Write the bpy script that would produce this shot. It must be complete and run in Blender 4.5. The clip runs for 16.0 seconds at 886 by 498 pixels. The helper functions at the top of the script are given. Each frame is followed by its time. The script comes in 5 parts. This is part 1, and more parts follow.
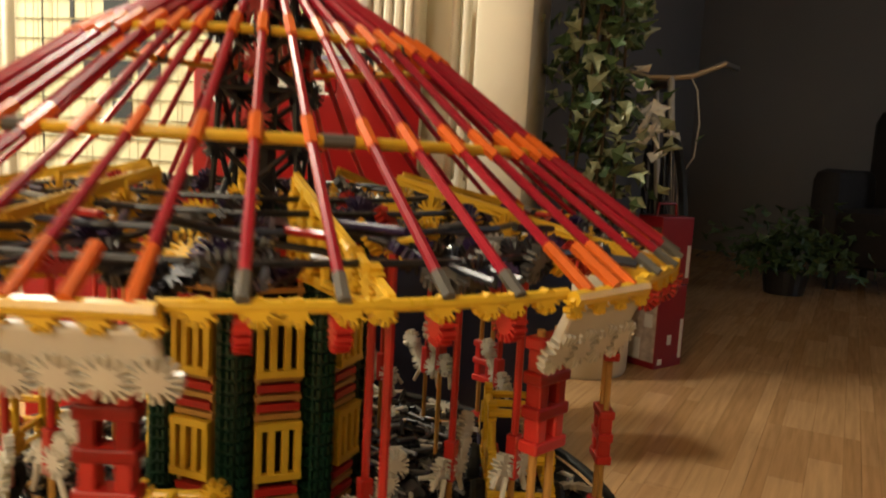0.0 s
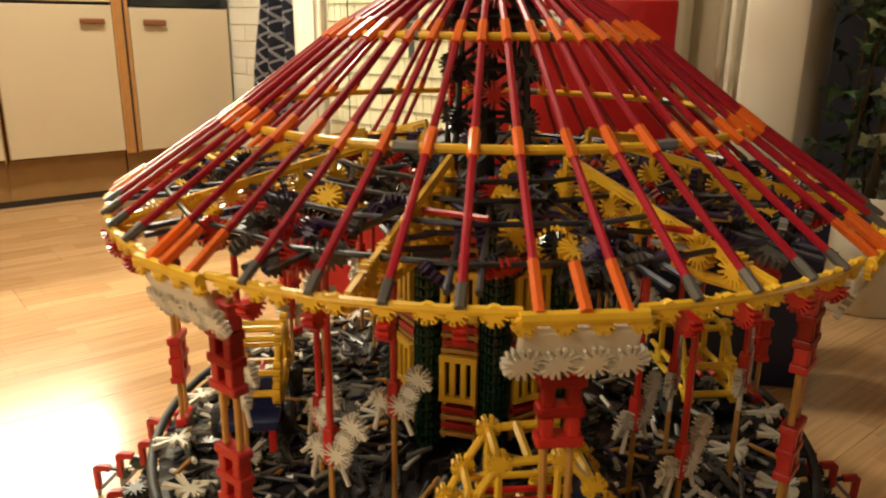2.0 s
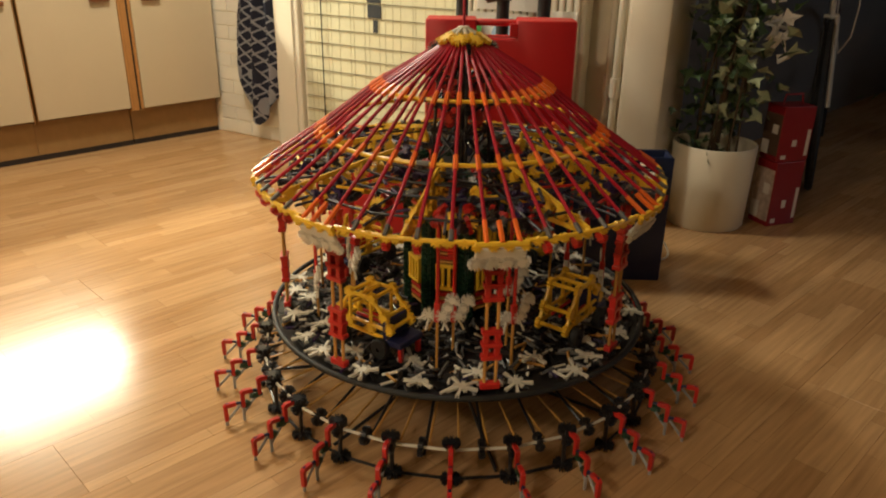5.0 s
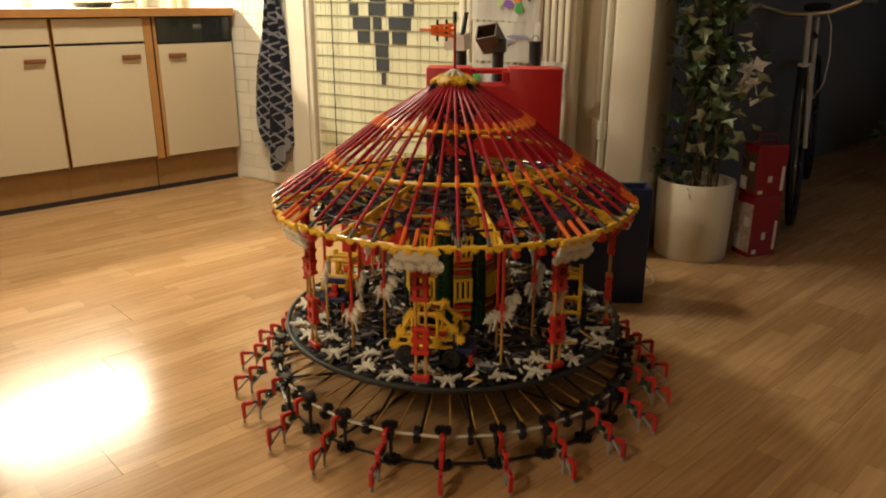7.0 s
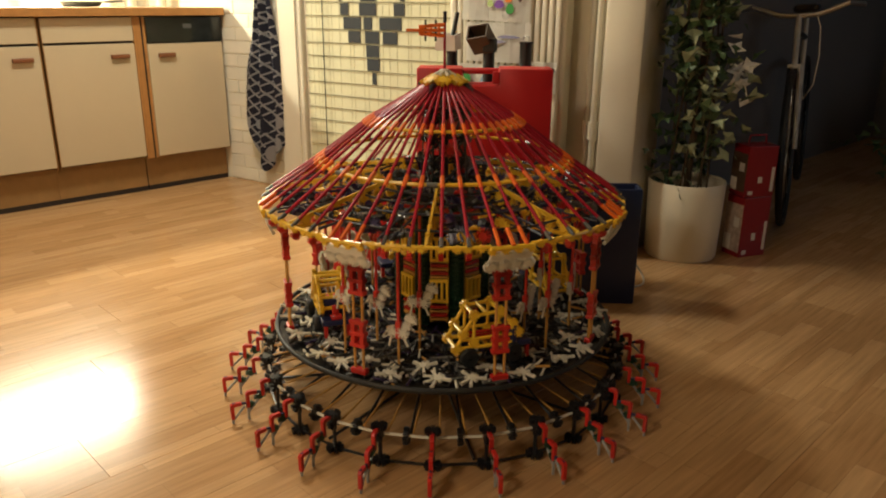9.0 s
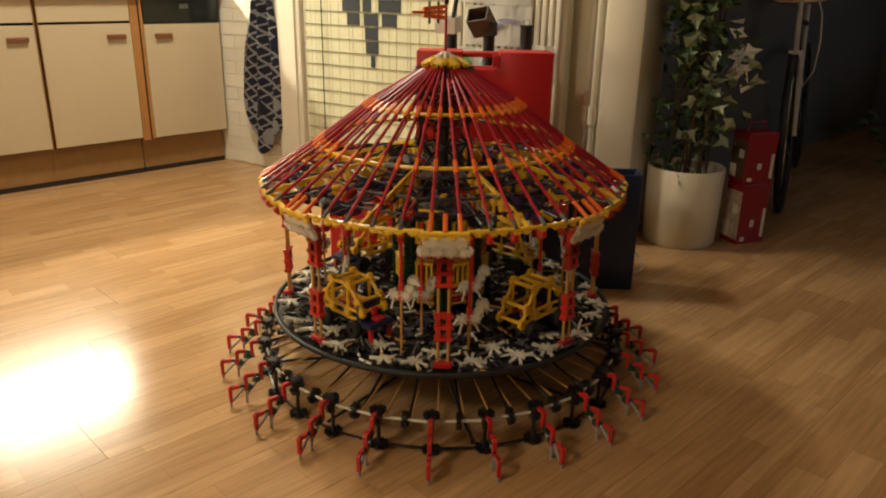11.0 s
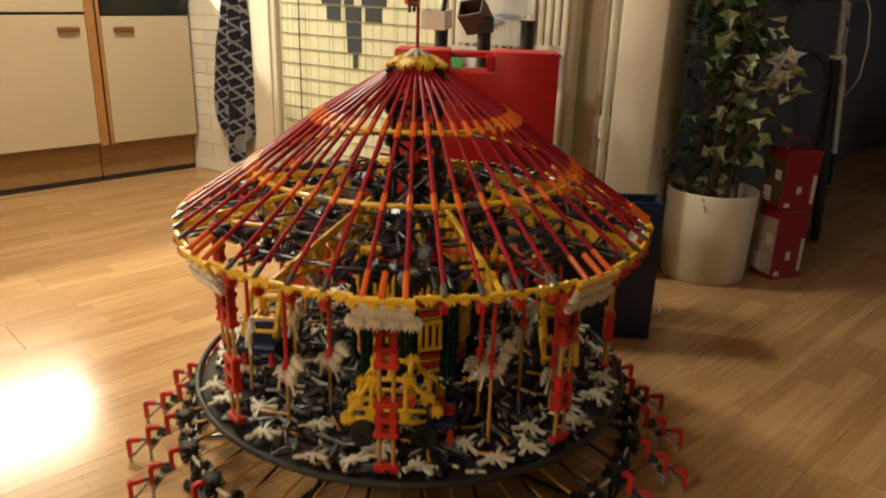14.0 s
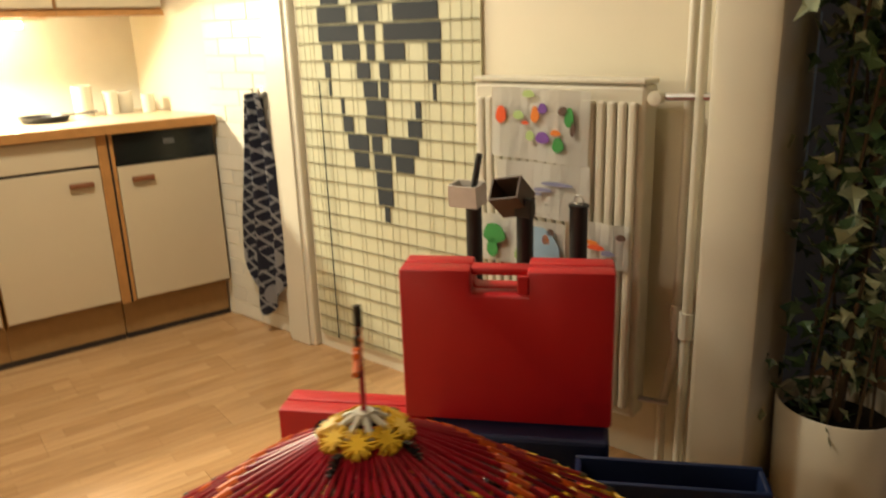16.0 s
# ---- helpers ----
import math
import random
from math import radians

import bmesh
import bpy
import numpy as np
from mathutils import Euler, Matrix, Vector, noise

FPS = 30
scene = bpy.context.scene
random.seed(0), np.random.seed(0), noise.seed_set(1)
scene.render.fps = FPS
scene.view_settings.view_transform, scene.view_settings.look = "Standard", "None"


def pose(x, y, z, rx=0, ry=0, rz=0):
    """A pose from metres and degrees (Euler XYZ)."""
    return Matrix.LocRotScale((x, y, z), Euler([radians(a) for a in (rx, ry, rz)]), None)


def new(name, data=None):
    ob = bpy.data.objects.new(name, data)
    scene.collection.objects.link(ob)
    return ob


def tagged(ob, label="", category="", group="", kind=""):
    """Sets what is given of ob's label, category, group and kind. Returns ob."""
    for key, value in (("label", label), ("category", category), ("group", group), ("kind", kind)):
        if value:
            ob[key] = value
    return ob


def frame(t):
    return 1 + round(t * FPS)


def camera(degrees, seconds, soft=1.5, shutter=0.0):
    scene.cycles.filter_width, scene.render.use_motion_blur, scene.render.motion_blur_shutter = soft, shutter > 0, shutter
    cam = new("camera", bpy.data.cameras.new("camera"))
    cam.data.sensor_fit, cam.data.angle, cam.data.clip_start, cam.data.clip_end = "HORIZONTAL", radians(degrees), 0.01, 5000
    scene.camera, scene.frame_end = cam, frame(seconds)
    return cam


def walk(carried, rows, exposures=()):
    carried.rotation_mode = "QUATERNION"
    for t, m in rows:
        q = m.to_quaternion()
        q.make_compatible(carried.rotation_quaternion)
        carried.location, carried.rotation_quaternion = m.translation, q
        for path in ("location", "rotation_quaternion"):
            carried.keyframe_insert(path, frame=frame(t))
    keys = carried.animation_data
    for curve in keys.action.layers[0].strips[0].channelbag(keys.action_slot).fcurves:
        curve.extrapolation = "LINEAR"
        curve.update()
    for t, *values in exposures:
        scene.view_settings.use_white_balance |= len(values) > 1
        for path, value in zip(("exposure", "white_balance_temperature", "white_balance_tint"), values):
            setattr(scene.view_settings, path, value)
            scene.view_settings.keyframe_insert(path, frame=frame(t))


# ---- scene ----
cam = camera(61.29, 16.0, 2.0, 0.4)
PATH = [
    (0.0, 0.5779, -0.6405, 0.5668, 28.78, -7.21, -3.09),
    (0.5, 0.6338, -0.7391, 0.6364, 30.39, -6.81, 0.90),
    (1.0, 0.6283, -0.7215, 0.6238, 37.25, -9.22, 1.70),
    (1.5, 0.6548, -0.6583, 0.6373, 43.92, -12.20, 0.79),
    (2.0, 0.6997, -0.6386, 0.6738, 51.02, -16.66, -0.64),
    (2.5, 0.7074, -0.6529, 0.8096, 49.84, -23.35, -1.04),
    (3.0, 0.7702, -0.7334, 0.9173, 49.69, -28.78, -0.86),
    (3.5, 0.8710, -0.8006, 0.9626, 53.21, -30.89, -0.60),
    (4.0, 0.9549, -0.9486, 0.9665, 48.85, -28.53, -1.61),
    (6.5, 1.3114, -1.2840, 0.9432, 46.28, -19.07, 0.15),
    (7.0, 1.3215, -1.2958, 0.9431, 46.45, -18.40, -0.24),
    (7.5, 1.3207, -1.2949, 0.9378, 46.08, -18.01, -0.65),
    (8.0, 1.3222, -1.2947, 0.9393, 45.87, -17.98, -0.54),
    (8.5, 1.3234, -1.2938, 0.9395, 45.88, -18.02, -0.53),
    (9.0, 1.3217, -1.2889, 0.9406, 45.87, -18.34, -0.42),
    (9.5, 1.3189, -1.2888, 0.9383, 45.80, -18.78, -0.31),
    (12.0, 1.3082, -1.2919, 0.9358, 45.73, -19.65, -1.27),
    (12.5, 1.3010, -1.2842, 0.9364, 45.75, -19.70, -1.18),
    (13.0, 1.2634, -1.2466, 0.9411, 45.31, -20.25, -1.10),
    (13.5, 1.1852, -1.1471, 0.9314, 45.08, -20.43, -1.41),
    (14.0, 1.0565, -0.9462, 0.8950, 46.38, -19.38, -1.63),
    (14.5, 0.9734, -0.8144, 0.9442, 49.24, -17.55, 0.74),
    (15.0, 0.7957, -0.7595, 0.9490, 52.04, -11.72, 1.78),
    (15.5, 0.7149, -0.6443, 1.0911, 51.74, -10.08, 2.06),
    (16.0, 0.7053, -0.3964, 1.2180, 52.94, -16.43, 1.88),
]
walk(cam, [(t, pose(x, y, z, 90 + pitch, roll, yaw)) for t, x, y, z, yaw, pitch, roll in PATH],
     exposures=[(0.0, 0.74), (2.5, 0.52), (4.0, 0.3), (6.5, 0.12), (13.0, 0.12), (14.0, 0.25), (15.0, 0.12), (16.0, 0.0)])
STRIP_W, CEILING_W, FILL_W, COOL_FILL_W = 41.0, 32.0, 43.0, 6.0

# ---- world and light ----
world = bpy.data.worlds.new("night")
scene.world = world
world.use_nodes = True
world.node_tree.nodes["Background"].inputs[0].default_value = (0.8, 0.8, 0.85, 1)
world.node_tree.nodes["Background"].inputs[1].default_value = 0.012


def area_lamp(name, m, sx, sy, watts, colour):
    data = bpy.data.lights.new(name, "AREA")
    data.shape, data.size, data.size_y = "RECTANGLE", sx, sy
    data.energy, data.color = watts, colour
    ob = new(name, data)
    ob.matrix_basis = m
    return ob


# the strip light under the wall cabinets, the ceiling lamp of the kitchen and an unseen fill lamp added behind
area_lamp("strip_light_glow", pose(-2.835, -0.24, 1.272, 0, -42, 0), 0.05, 0.78, STRIP_W, (1.0, 0.92, 0.68))
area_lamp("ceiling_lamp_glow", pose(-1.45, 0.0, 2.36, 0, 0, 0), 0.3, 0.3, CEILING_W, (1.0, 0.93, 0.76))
area_lamp("room_fill_glow", pose(0.4, -3.2, 2.36, 0, 0, 0), 0.7, 0.7, FILL_W, (1.0, 0.86, 0.66))
# cool fill light added in the dark room, set in an unseen window
area_lamp("cool_fill_glow", pose(3.245, 2.9, 1.5, 0, 90, 0), 1.15, 1.35, COOL_FILL_W, (0.72, 0.84, 1.0))


# ---- materials ----
def nodes_of(m):
    m.use_nodes = True
    return m.node_tree.nodes, m.node_tree.links, m.node_tree.nodes["Principled BSDF"]


def material(name, colour, rough=0.4, metal=0.0, vary=0.12, scale=30.0, bump=0.0, bump_scale=200.0, coords="Object", spec=0.5, random=0.0):
    m = bpy.data.materials.new(name)
    n, l, b = nodes_of(m)
    co = n.new("ShaderNodeTexCoord")
    tex = n.new("ShaderNodeTexNoise")
    tex.inputs["Scale"].default_value, tex.inputs["Detail"].default_value = scale, 4
    l.new(co.outputs[coords], tex.inputs["Vector"])
    mix = n.new("ShaderNodeMix")
    mix.data_type = "RGBA"
    mix.inputs[6].default_value = (*[c * (1 - vary) for c in colour], 1)
    mix.inputs[7].default_value = (*[min(1, c * (1 + vary)) for c in colour], 1)
    l.new(tex.outputs["Fac"], mix.inputs[0])
    out = mix.outputs[2]
    if random:
        info = n.new("ShaderNodeObjectInfo")
        hsv = n.new("ShaderNodeHueSaturation")
        mr = n.new("ShaderNodeMapRange")
        mr.inputs[3].default_value, mr.inputs[4].default_value = 1 - random, 1 + random
        l.new(info.outputs["Random"], mr.inputs[0])
        l.new(mr.outputs[0], hsv.inputs["Value"])
        l.new(out, hsv.inputs["Color"])
        out = hsv.outputs[0]
    l.new(out, b.inputs["Base Color"])
    rr = n.new("ShaderNodeMapRange")
    rr.inputs[3].default_value, rr.inputs[4].default_value = rough * 0.8, min(1, rough * 1.2)
    l.new(tex.outputs["Fac"], rr.inputs[0])
    l.new(rr.outputs[0], b.inputs["Roughness"])
    b.inputs["Metallic"].default_value = metal
    b.inputs["Specular IOR Level"].default_value = spec
    if bump:
        t2 = n.new("ShaderNodeTexNoise")
        t2.inputs["Scale"].default_value = bump_scale
        l.new(co.outputs[coords], t2.inputs["Vector"])
        bn = n.new("ShaderNodeBump")
        bn.inputs["Strength"].default_value, bn.inputs["Distance"].default_value = bump, 0.002
        l.new(t2.outputs["Fac"], bn.inputs["Height"])
        l.new(bn.outputs[0], b.inputs["Normal"])
    return m


def glowing(name, colour, strength):
    m = bpy.data.materials.new(name)
    n, l, b = nodes_of(m)
    b.inputs["Emission Color"].default_value, b.inputs["Emission Strength"].default_value = (*colour, 1), strength
    return m


def wood_floor():
    """Three-strip oak laminate: strips and staves within each board, fine grain."""
    m = bpy.data.materials.new("oak_laminate")
    n, l, b = nodes_of(m)
    co = n.new("ShaderNodeTexCoord")
    info = n.new("ShaderNodeObjectInfo")
    brick = n.new("ShaderNodeTexBrick")
    brick.offset, brick.squash = 0.37, 1.0
    brick.inputs["Color1"].default_value = (0.51, 0.31, 0.148, 1)
    brick.inputs["Color2"].default_value = (0.40, 0.225, 0.098, 1)
    brick.inputs["Mortar"].default_value = (0.34, 0.20, 0.09, 1)
    brick.inputs["Scale"].default_value = 1.0
    brick.inputs["Brick Width"].default_value, brick.inputs["Row Height"].default_value = 0.41, 0.065
    brick.inputs["Mortar Size"].default_value, brick.inputs["Bias"].default_value = 0.0008, -0.1
    mp = n.new("ShaderNodeMapping")
    mp.inputs["Rotation"].default_value = (0, 0, radians(90))
    off = n.new("ShaderNodeVectorMath")
    off.operation = "ADD"
    sc = n.new("ShaderNodeVectorMath")
    sc.operation = "SCALE"
    sc.inputs["Scale"].default_value = 7.3
    comb = n.new("ShaderNodeCombineXYZ")
    l.new(info.outputs["Random"], comb.inputs["Y"])
    l.new(comb.outputs[0], sc.inputs[0])
    l.new(co.outputs["Object"], off.inputs[0])
    l.new(sc.outputs[0], off.inputs[1])
    l.new(off.outputs[0], mp.inputs["Vector"])
    l.new(mp.outputs[0], brick.inputs["Vector"])
    grain = n.new("ShaderNodeTexNoise")
    gm = n.new("ShaderNodeMapping")
    gm.inputs["Scale"].default_value = (90, 5, 5)
    l.new(off.outputs[0], gm.inputs["Vector"])
    l.new(gm.outputs[0], grain.inputs["Vector"])
    grain.inputs["Scale"].default_value, grain.inputs["Detail"].default_value = 1.0, 6
    ramp = n.new("ShaderNodeMapRange")
    ramp.inputs[1].default_value, ramp.inputs[2].default_value = 0.3, 0.75
    ramp.inputs[3].default_value, ramp.inputs[4].default_value = 0.8, 1.15
    l.new(grain.outputs["Fac"], ramp.inputs[0])
    hsv = n.new("ShaderNodeHueSaturation")
    l.new(brick.outputs["Color"], hsv.inputs["Color"])
    l.new(ramp.outputs[0], hsv.inputs["Value"])
    l.new(hsv.outputs[0], b.inputs["Base Color"])
    wear = n.new("ShaderNodeTexNoise")
    wear.inputs["Scale"].default_value = 3.0
    l.new(co.outputs["Object"], wear.inputs["Vector"])
    rr = n.new("ShaderNodeMapRange")
    rr.inputs[3].default_value, rr.inputs[4].default_value = 0.15, 0.25
    b.inputs["Specular IOR Level"].default_value = 0.27
    l.new(wear.outputs["Fac"], rr.inputs[0])
    l.new(rr.outputs[0], b.inputs["Roughness"])
    bn = n.new("ShaderNodeBump")
    bn.inputs["Strength"].default_value, bn.inputs["Distance"].default_value = 0.05, 0.001
    l.new(grain.outputs["Fac"], bn.inputs["Height"])
    l.new(bn.outputs[0], b.inputs["Normal"])
    return m


def towel_cloth():
    m = bpy.data.materials.new("chequered_terry")
    n, l, b = nodes_of(m)
    co = n.new("ShaderNodeTexCoord")
    mp = n.new("ShaderNodeMapping")
    mp.inputs["Rotation"].default_value = (0, radians(32), 0)
    l.new(co.outputs["Object"], mp.inputs["Vector"])
    sep = n.new("ShaderNodeSeparateXYZ")
    l.new(mp.outputs[0], sep.inputs[0])
    lines = []
    for axis in ("X", "Z"):
        mul = n.new("ShaderNodeMath")
        mul.operation, mul.inputs[1].default_value = "MULTIPLY", 24.0
        fr = n.new("ShaderNodeMath")
        fr.operation = "FRACT"
        gt = n.new("ShaderNodeMath")
        gt.operation, gt.inputs[1].default_value = "GREATER_THAN", 0.80
        l.new(sep.outputs[axis], mul.inputs[0])
        l.new(mul.outputs[0], fr.inputs[0])
        l.new(fr.outputs[0], gt.inputs[0])
        lines.append(gt)
    mx = n.new("ShaderNodeMath")
    mx.operation = "MAXIMUM"
    l.new(lines[0].outputs[0], mx.inputs[0])
    l.new(lines[1].outputs[0], mx.inputs[1])
    patch = n.new("ShaderNodeTexVoronoi")
    patch.inputs["Scale"].default_value = 9.0
    l.new(co.outputs["Object"], patch.inputs["Vector"])
    pg = n.new("ShaderNodeMath")
    pg.operation, pg.inputs[1].default_value = "LESS_THAN", 0.22
    l.new(patch.outputs["Distance"], pg.inputs[0])
    place = n.new("ShaderNodeSeparateXYZ")
    l.new(co.outputs["Object"], place.inputs[0])
    border = n.new("ShaderNodeMapRange")      # large white motifs along the lower border
    border.inputs[1].default_value, border.inputs[2].default_value = 0.34, 0.42
    border.inputs[3].default_value, border.inputs[4].default_value = 0.42, 0.14
    l.new(place.outputs["Z"], border.inputs[0])
    l.new(border.outputs[0], pg.inputs[1])
    mx2 = n.new("ShaderNodeMath")
    mx2.operation = "MAXIMUM"
    wide = n.new("ShaderNodeTexNoise")
    wide.inputs["Scale"].default_value = 7.0
    l.new(co.outputs["Object"], wide.inputs["Vector"])
    keep = n.new("ShaderNodeMath")
    keep.operation, keep.inputs[1].default_value = "GREATER_THAN", 0.37
    l.new(wide.outputs["Fac"], keep.inputs[0])
    both = n.new("ShaderNodeMath")
    both.operation = "MULTIPLY"
    l.new(mx.outputs[0], both.inputs[0])
    l.new(keep.outputs[0], both.inputs[1])
    l.new(both.outputs[0], mx2.inputs[0])
    l.new(pg.outputs[0], mx2.inputs[1])
    mix = n.new("ShaderNodeMix")
    mix.data_type = "RGBA"
    mix.inputs[6].default_value, mix.inputs[7].default_value = (0.030, 0.033, 0.055, 1), (0.42, 0.42, 0.44, 1)
    l.new(mx2.outputs[0], mix.inputs[0])
    l.new(mix.outputs[2], b.inputs["Base Color"])
    b.inputs["Roughness"].default_value = 0.95
    nz = n.new("ShaderNodeTexNoise")
    nz.inputs["Scale"].default_value = 400
    l.new(co.outputs["Object"], nz.inputs["Vector"])
    bn = n.new("ShaderNodeBump")
    bn.inputs["Strength"].default_value = 0.5
    bn.inputs["Distance"].default_value = 0.002
    l.new(nz.outputs["Fac"], bn.inputs["Height"])
    l.new(bn.outputs[0], b.inputs["Normal"])
    return m


RED = material("red_rod_plastic", (0.36, 0.008, 0.026), 0.36, random=0.12, spec=0.35)
CRIMSON = material("red_connector_plastic", (0.50, 0.022, 0.016), 0.3, random=0.15)
ORANGE = material("orange_plastic", (0.78, 0.15, 0.02), 0.3, random=0.1)
YELLOW = material("yellow_plastic", (0.80, 0.50, 0.035), 0.3, random=0.08)
TAN = material("tan_plastic", (0.50, 0.26, 0.06), 0.35, random=0.15)
WHITE = material("white_plastic", (0.66, 0.63, 0.53), 0.35, random=0.08)
GREY = material("grey_plastic", (0.105, 0.105, 0.10), 0.35, random=0.3)
BLACK = material("black_plastic", (0.014, 0.014, 0.016), 0.3, random=0.3)
GREEN = material("dark_green_plastic", (0.012, 0.05, 0.026), 0.3, random=0.2)
BLUE = material("navy_plastic", (0.012, 0.018, 0.07), 0.35)
PURPLE = material("purple_plastic", (0.035, 0.02, 0.08), 0.35, random=0.2)
SLATE = material("slate_plastic", (0.030, 0.036, 0.055), 0.35, random=0.3)
SILVER = material("silver_plastic", (0.28, 0.28, 0.27), 0.3, random=0.15)
RUBBER = material("black_rubber", (0.010, 0.011, 0.011), 0.6, bump=0.3)
SKIN = material("toy_beige_plastic", (0.55, 0.30, 0.16), 0.4)

FLOOR = wood_floor()
SUBFLOOR = material("floor_underlay", (0.10, 0.055, 0.022), 0.6)
PLASTER = material("cream_plaster", (0.78, 0.72, 0.56), 0.8, vary=0.05, scale=4, bump=0.15, bump_scale=60)
PAINT = material("white_gloss_paint", (0.66, 0.62, 0.50), 0.35, vary=0.05, scale=6, bump=0.05, bump_scale=30)
GREYPAINT = material("grey_wall_paint", (0.34, 0.31, 0.26), 0.6, vary=0.06, scale=6)
# wall colour made dark so the unlit room keeps its shade despite bounces
SHADEWALL = material("shade_dark_paint", (0.14, 0.135, 0.13), 0.8, vary=0.1, scale=3)
TILE = material("white_brick_tile", (0.72, 0.69, 0.58), 0.35, vary=0.06, scale=12, bump=0.1, bump_scale=40, random=0.05)
GROUT = material("cream_grout", (0.50, 0.46, 0.36), 0.9)
CABINET = material("cream_laminate", (0.55, 0.46, 0.31), 0.42, vary=0.04, scale=8)
OAK = material("oak_edging", (0.40, 0.19, 0.055), 0.45, vary=0.25, scale=25)
WORKTOP = material("worktop_laminate", (0.50, 0.40, 0.26), 0.35, vary=0.15, scale=120)
PLINTH = material("wood_plinth", (0.30, 0.17, 0.06), 0.5, vary=0.2, scale=20)
# near-black for dark gaps and for the painted shadow line below the plinths
GAP = material("dark_gap", (0.02, 0.012, 0.008), 0.7)
PANEL = material("black_glass_panel", (0.010, 0.012, 0.010), 0.15)
BLINDCLOTH = material("pale_woven_blind", (0.60, 0.585, 0.40), 0.85, vary=0.08, scale=50, bump=0.2, bump_scale=300)
DARKCLOTH = material("dark_slate_cloth", (0.025, 0.03, 0.035), 0.8, vary=0.3, scale=80, bump=0.2)
ROD = material("dark_blind_rod", (0.13, 0.11, 0.05), 0.6)
STRING = material("olive_string", (0.40, 0.37, 0.22), 0.9)
TERRY = towel_cloth()
CASE = material("red_case_plastic", (0.48, 0.008, 0.013), 0.42, vary=0.08, scale=14, bump=0.15, bump_scale=250)
BOX = material("dark_blue_storage_plastic", (0.010, 0.022, 0.075), 0.45, vary=0.15, scale=10, bump=0.1)
POT = material("cream_ceramic", (0.70, 0.64, 0.50), 0.4, vary=0.04, scale=6)
SOIL = material("potting_soil", (0.02, 0.014, 0.009), 0.95, bump=0.6, bump_scale=90)
LEAF = material("ivy_leaf", (0.045, 0.085, 0.030), 0.45, vary=0.5, scale=14, coords="Generated")
LEAF2 = material("pale_ivy_leaf", (0.29, 0.33, 0.20), 0.45, vary=0.4, scale=18, coords="Generated")
STEM = material("ivy_stem", (0.07, 0.045, 0.02), 0.8)
CARD = material("red_gift_card", (0.22, 0.006, 0.012), 0.4, vary=0.1)
CARDW = material("white_card_print", (0.62, 0.58, 0.52), 0.5)
METAL = material("brushed_steel", (0.55, 0.55, 0.55), 0.3, metal=1.0)
BRASS = material("red_brown_handle", (0.20, 0.075, 0.03), 0.4)
PAPER = material("white_paper", (0.84, 0.82, 0.76), 0.8, vary=0.03, scale=8)
BLACKTUBE = material("black_tube", (0.010, 0.010, 0.010), 0.5)
BROWNBOX = material("brown_card_box", (0.085, 0.05, 0.03), 0.6)
SOFT = material("black_upholstery", (0.012, 0.011, 0.012), 0.9)
PILLOW = material("grey_cushion", (0.20, 0.18, 0.15), 0.9)
# pale colour carries the shine of steel tubes in the dim room
STEEL = material("steel_shine_paint", (0.62, 0.62, 0.60), 0.3, metal=0.2, vary=0.3, scale=20)
CABLE = material("white_cable", (0.6, 0.57, 0.5), 0.5)
TUBEGLOW = glowing("strip_tube", (1.0, 0.86, 0.6), 70.0)
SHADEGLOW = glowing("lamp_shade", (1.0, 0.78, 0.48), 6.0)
DAB = [material("crayon_%s" % k, c, 0.8) for k, c in (("red", (0.75, 0.10, 0.02)), ("green", (0.05, 0.28, 0.06)), ("violet", (0.20, 0.08, 0.36)),
       ("orange", (0.75, 0.22, 0.03)), ("lime", (0.42, 0.56, 0.22)), ("brown", (0.12, 0.07, 0.05)), ("blue", (0.28, 0.42, 0.55)), ("slate", (0.25, 0.25, 0.38)))]


# ---- mesh helpers ----
def push(bm, verts, faces, m=None):
    vs = [bm.verts.new(m @ Vector(v) if m else v) for v in verts]
    for f in faces:
        bm.faces.new([vs[i] for i in f])


def box(bm, x0, x1, y0, y1, z0, z1, m=None, bevel=0.0):
    if bevel:
        t = bmesh.new()
        push(t, [(x, y, z) for x in (x0, x1) for y in (y0, y1) for z in (z0, z1)], BOXF)
        bmesh.ops.bevel(t, geom=t.edges[:], offset=bevel, segments=2, affect="EDGES", profile=0.5)
        t.verts.index_update()
        push(bm, [v.co[:] for v in t.verts], [[v.index for v in f.verts] for f in t.faces], m)
        t.free()
    else:
        push(bm, [(x, y, z) for x in (x0, x1) for y in (y0, y1) for z in (z0, z1)], BOXF, m)


BOXF = [(0, 1, 3, 2), (4, 6, 7, 5), (0, 4, 5, 1), (2, 3, 7, 6), (0, 2, 6, 4), (1, 5, 7, 3)]


def rod(bm, a, b, r=0.0032, n=6, r2=None):
    a, b = Vector(a), Vector(b)
    d = (b - a).normalized()
    u = d.orthogonal().normalized()
    v = d.cross(u)
    ring = []
    for p, rad in ((a, r), (b, r if r2 is None else r2)):
        ring += [p + rad * (math.cos(math.tau * i / n) * u + math.sin(math.tau * i / n) * v) for i in range(n)]
    push(bm, ring, [(i, (i + 1) % n, n + (i + 1) % n, n + i) for i in range(n)] + [tuple(range(n - 1, -1, -1)), tuple(range(n, 2 * n))])


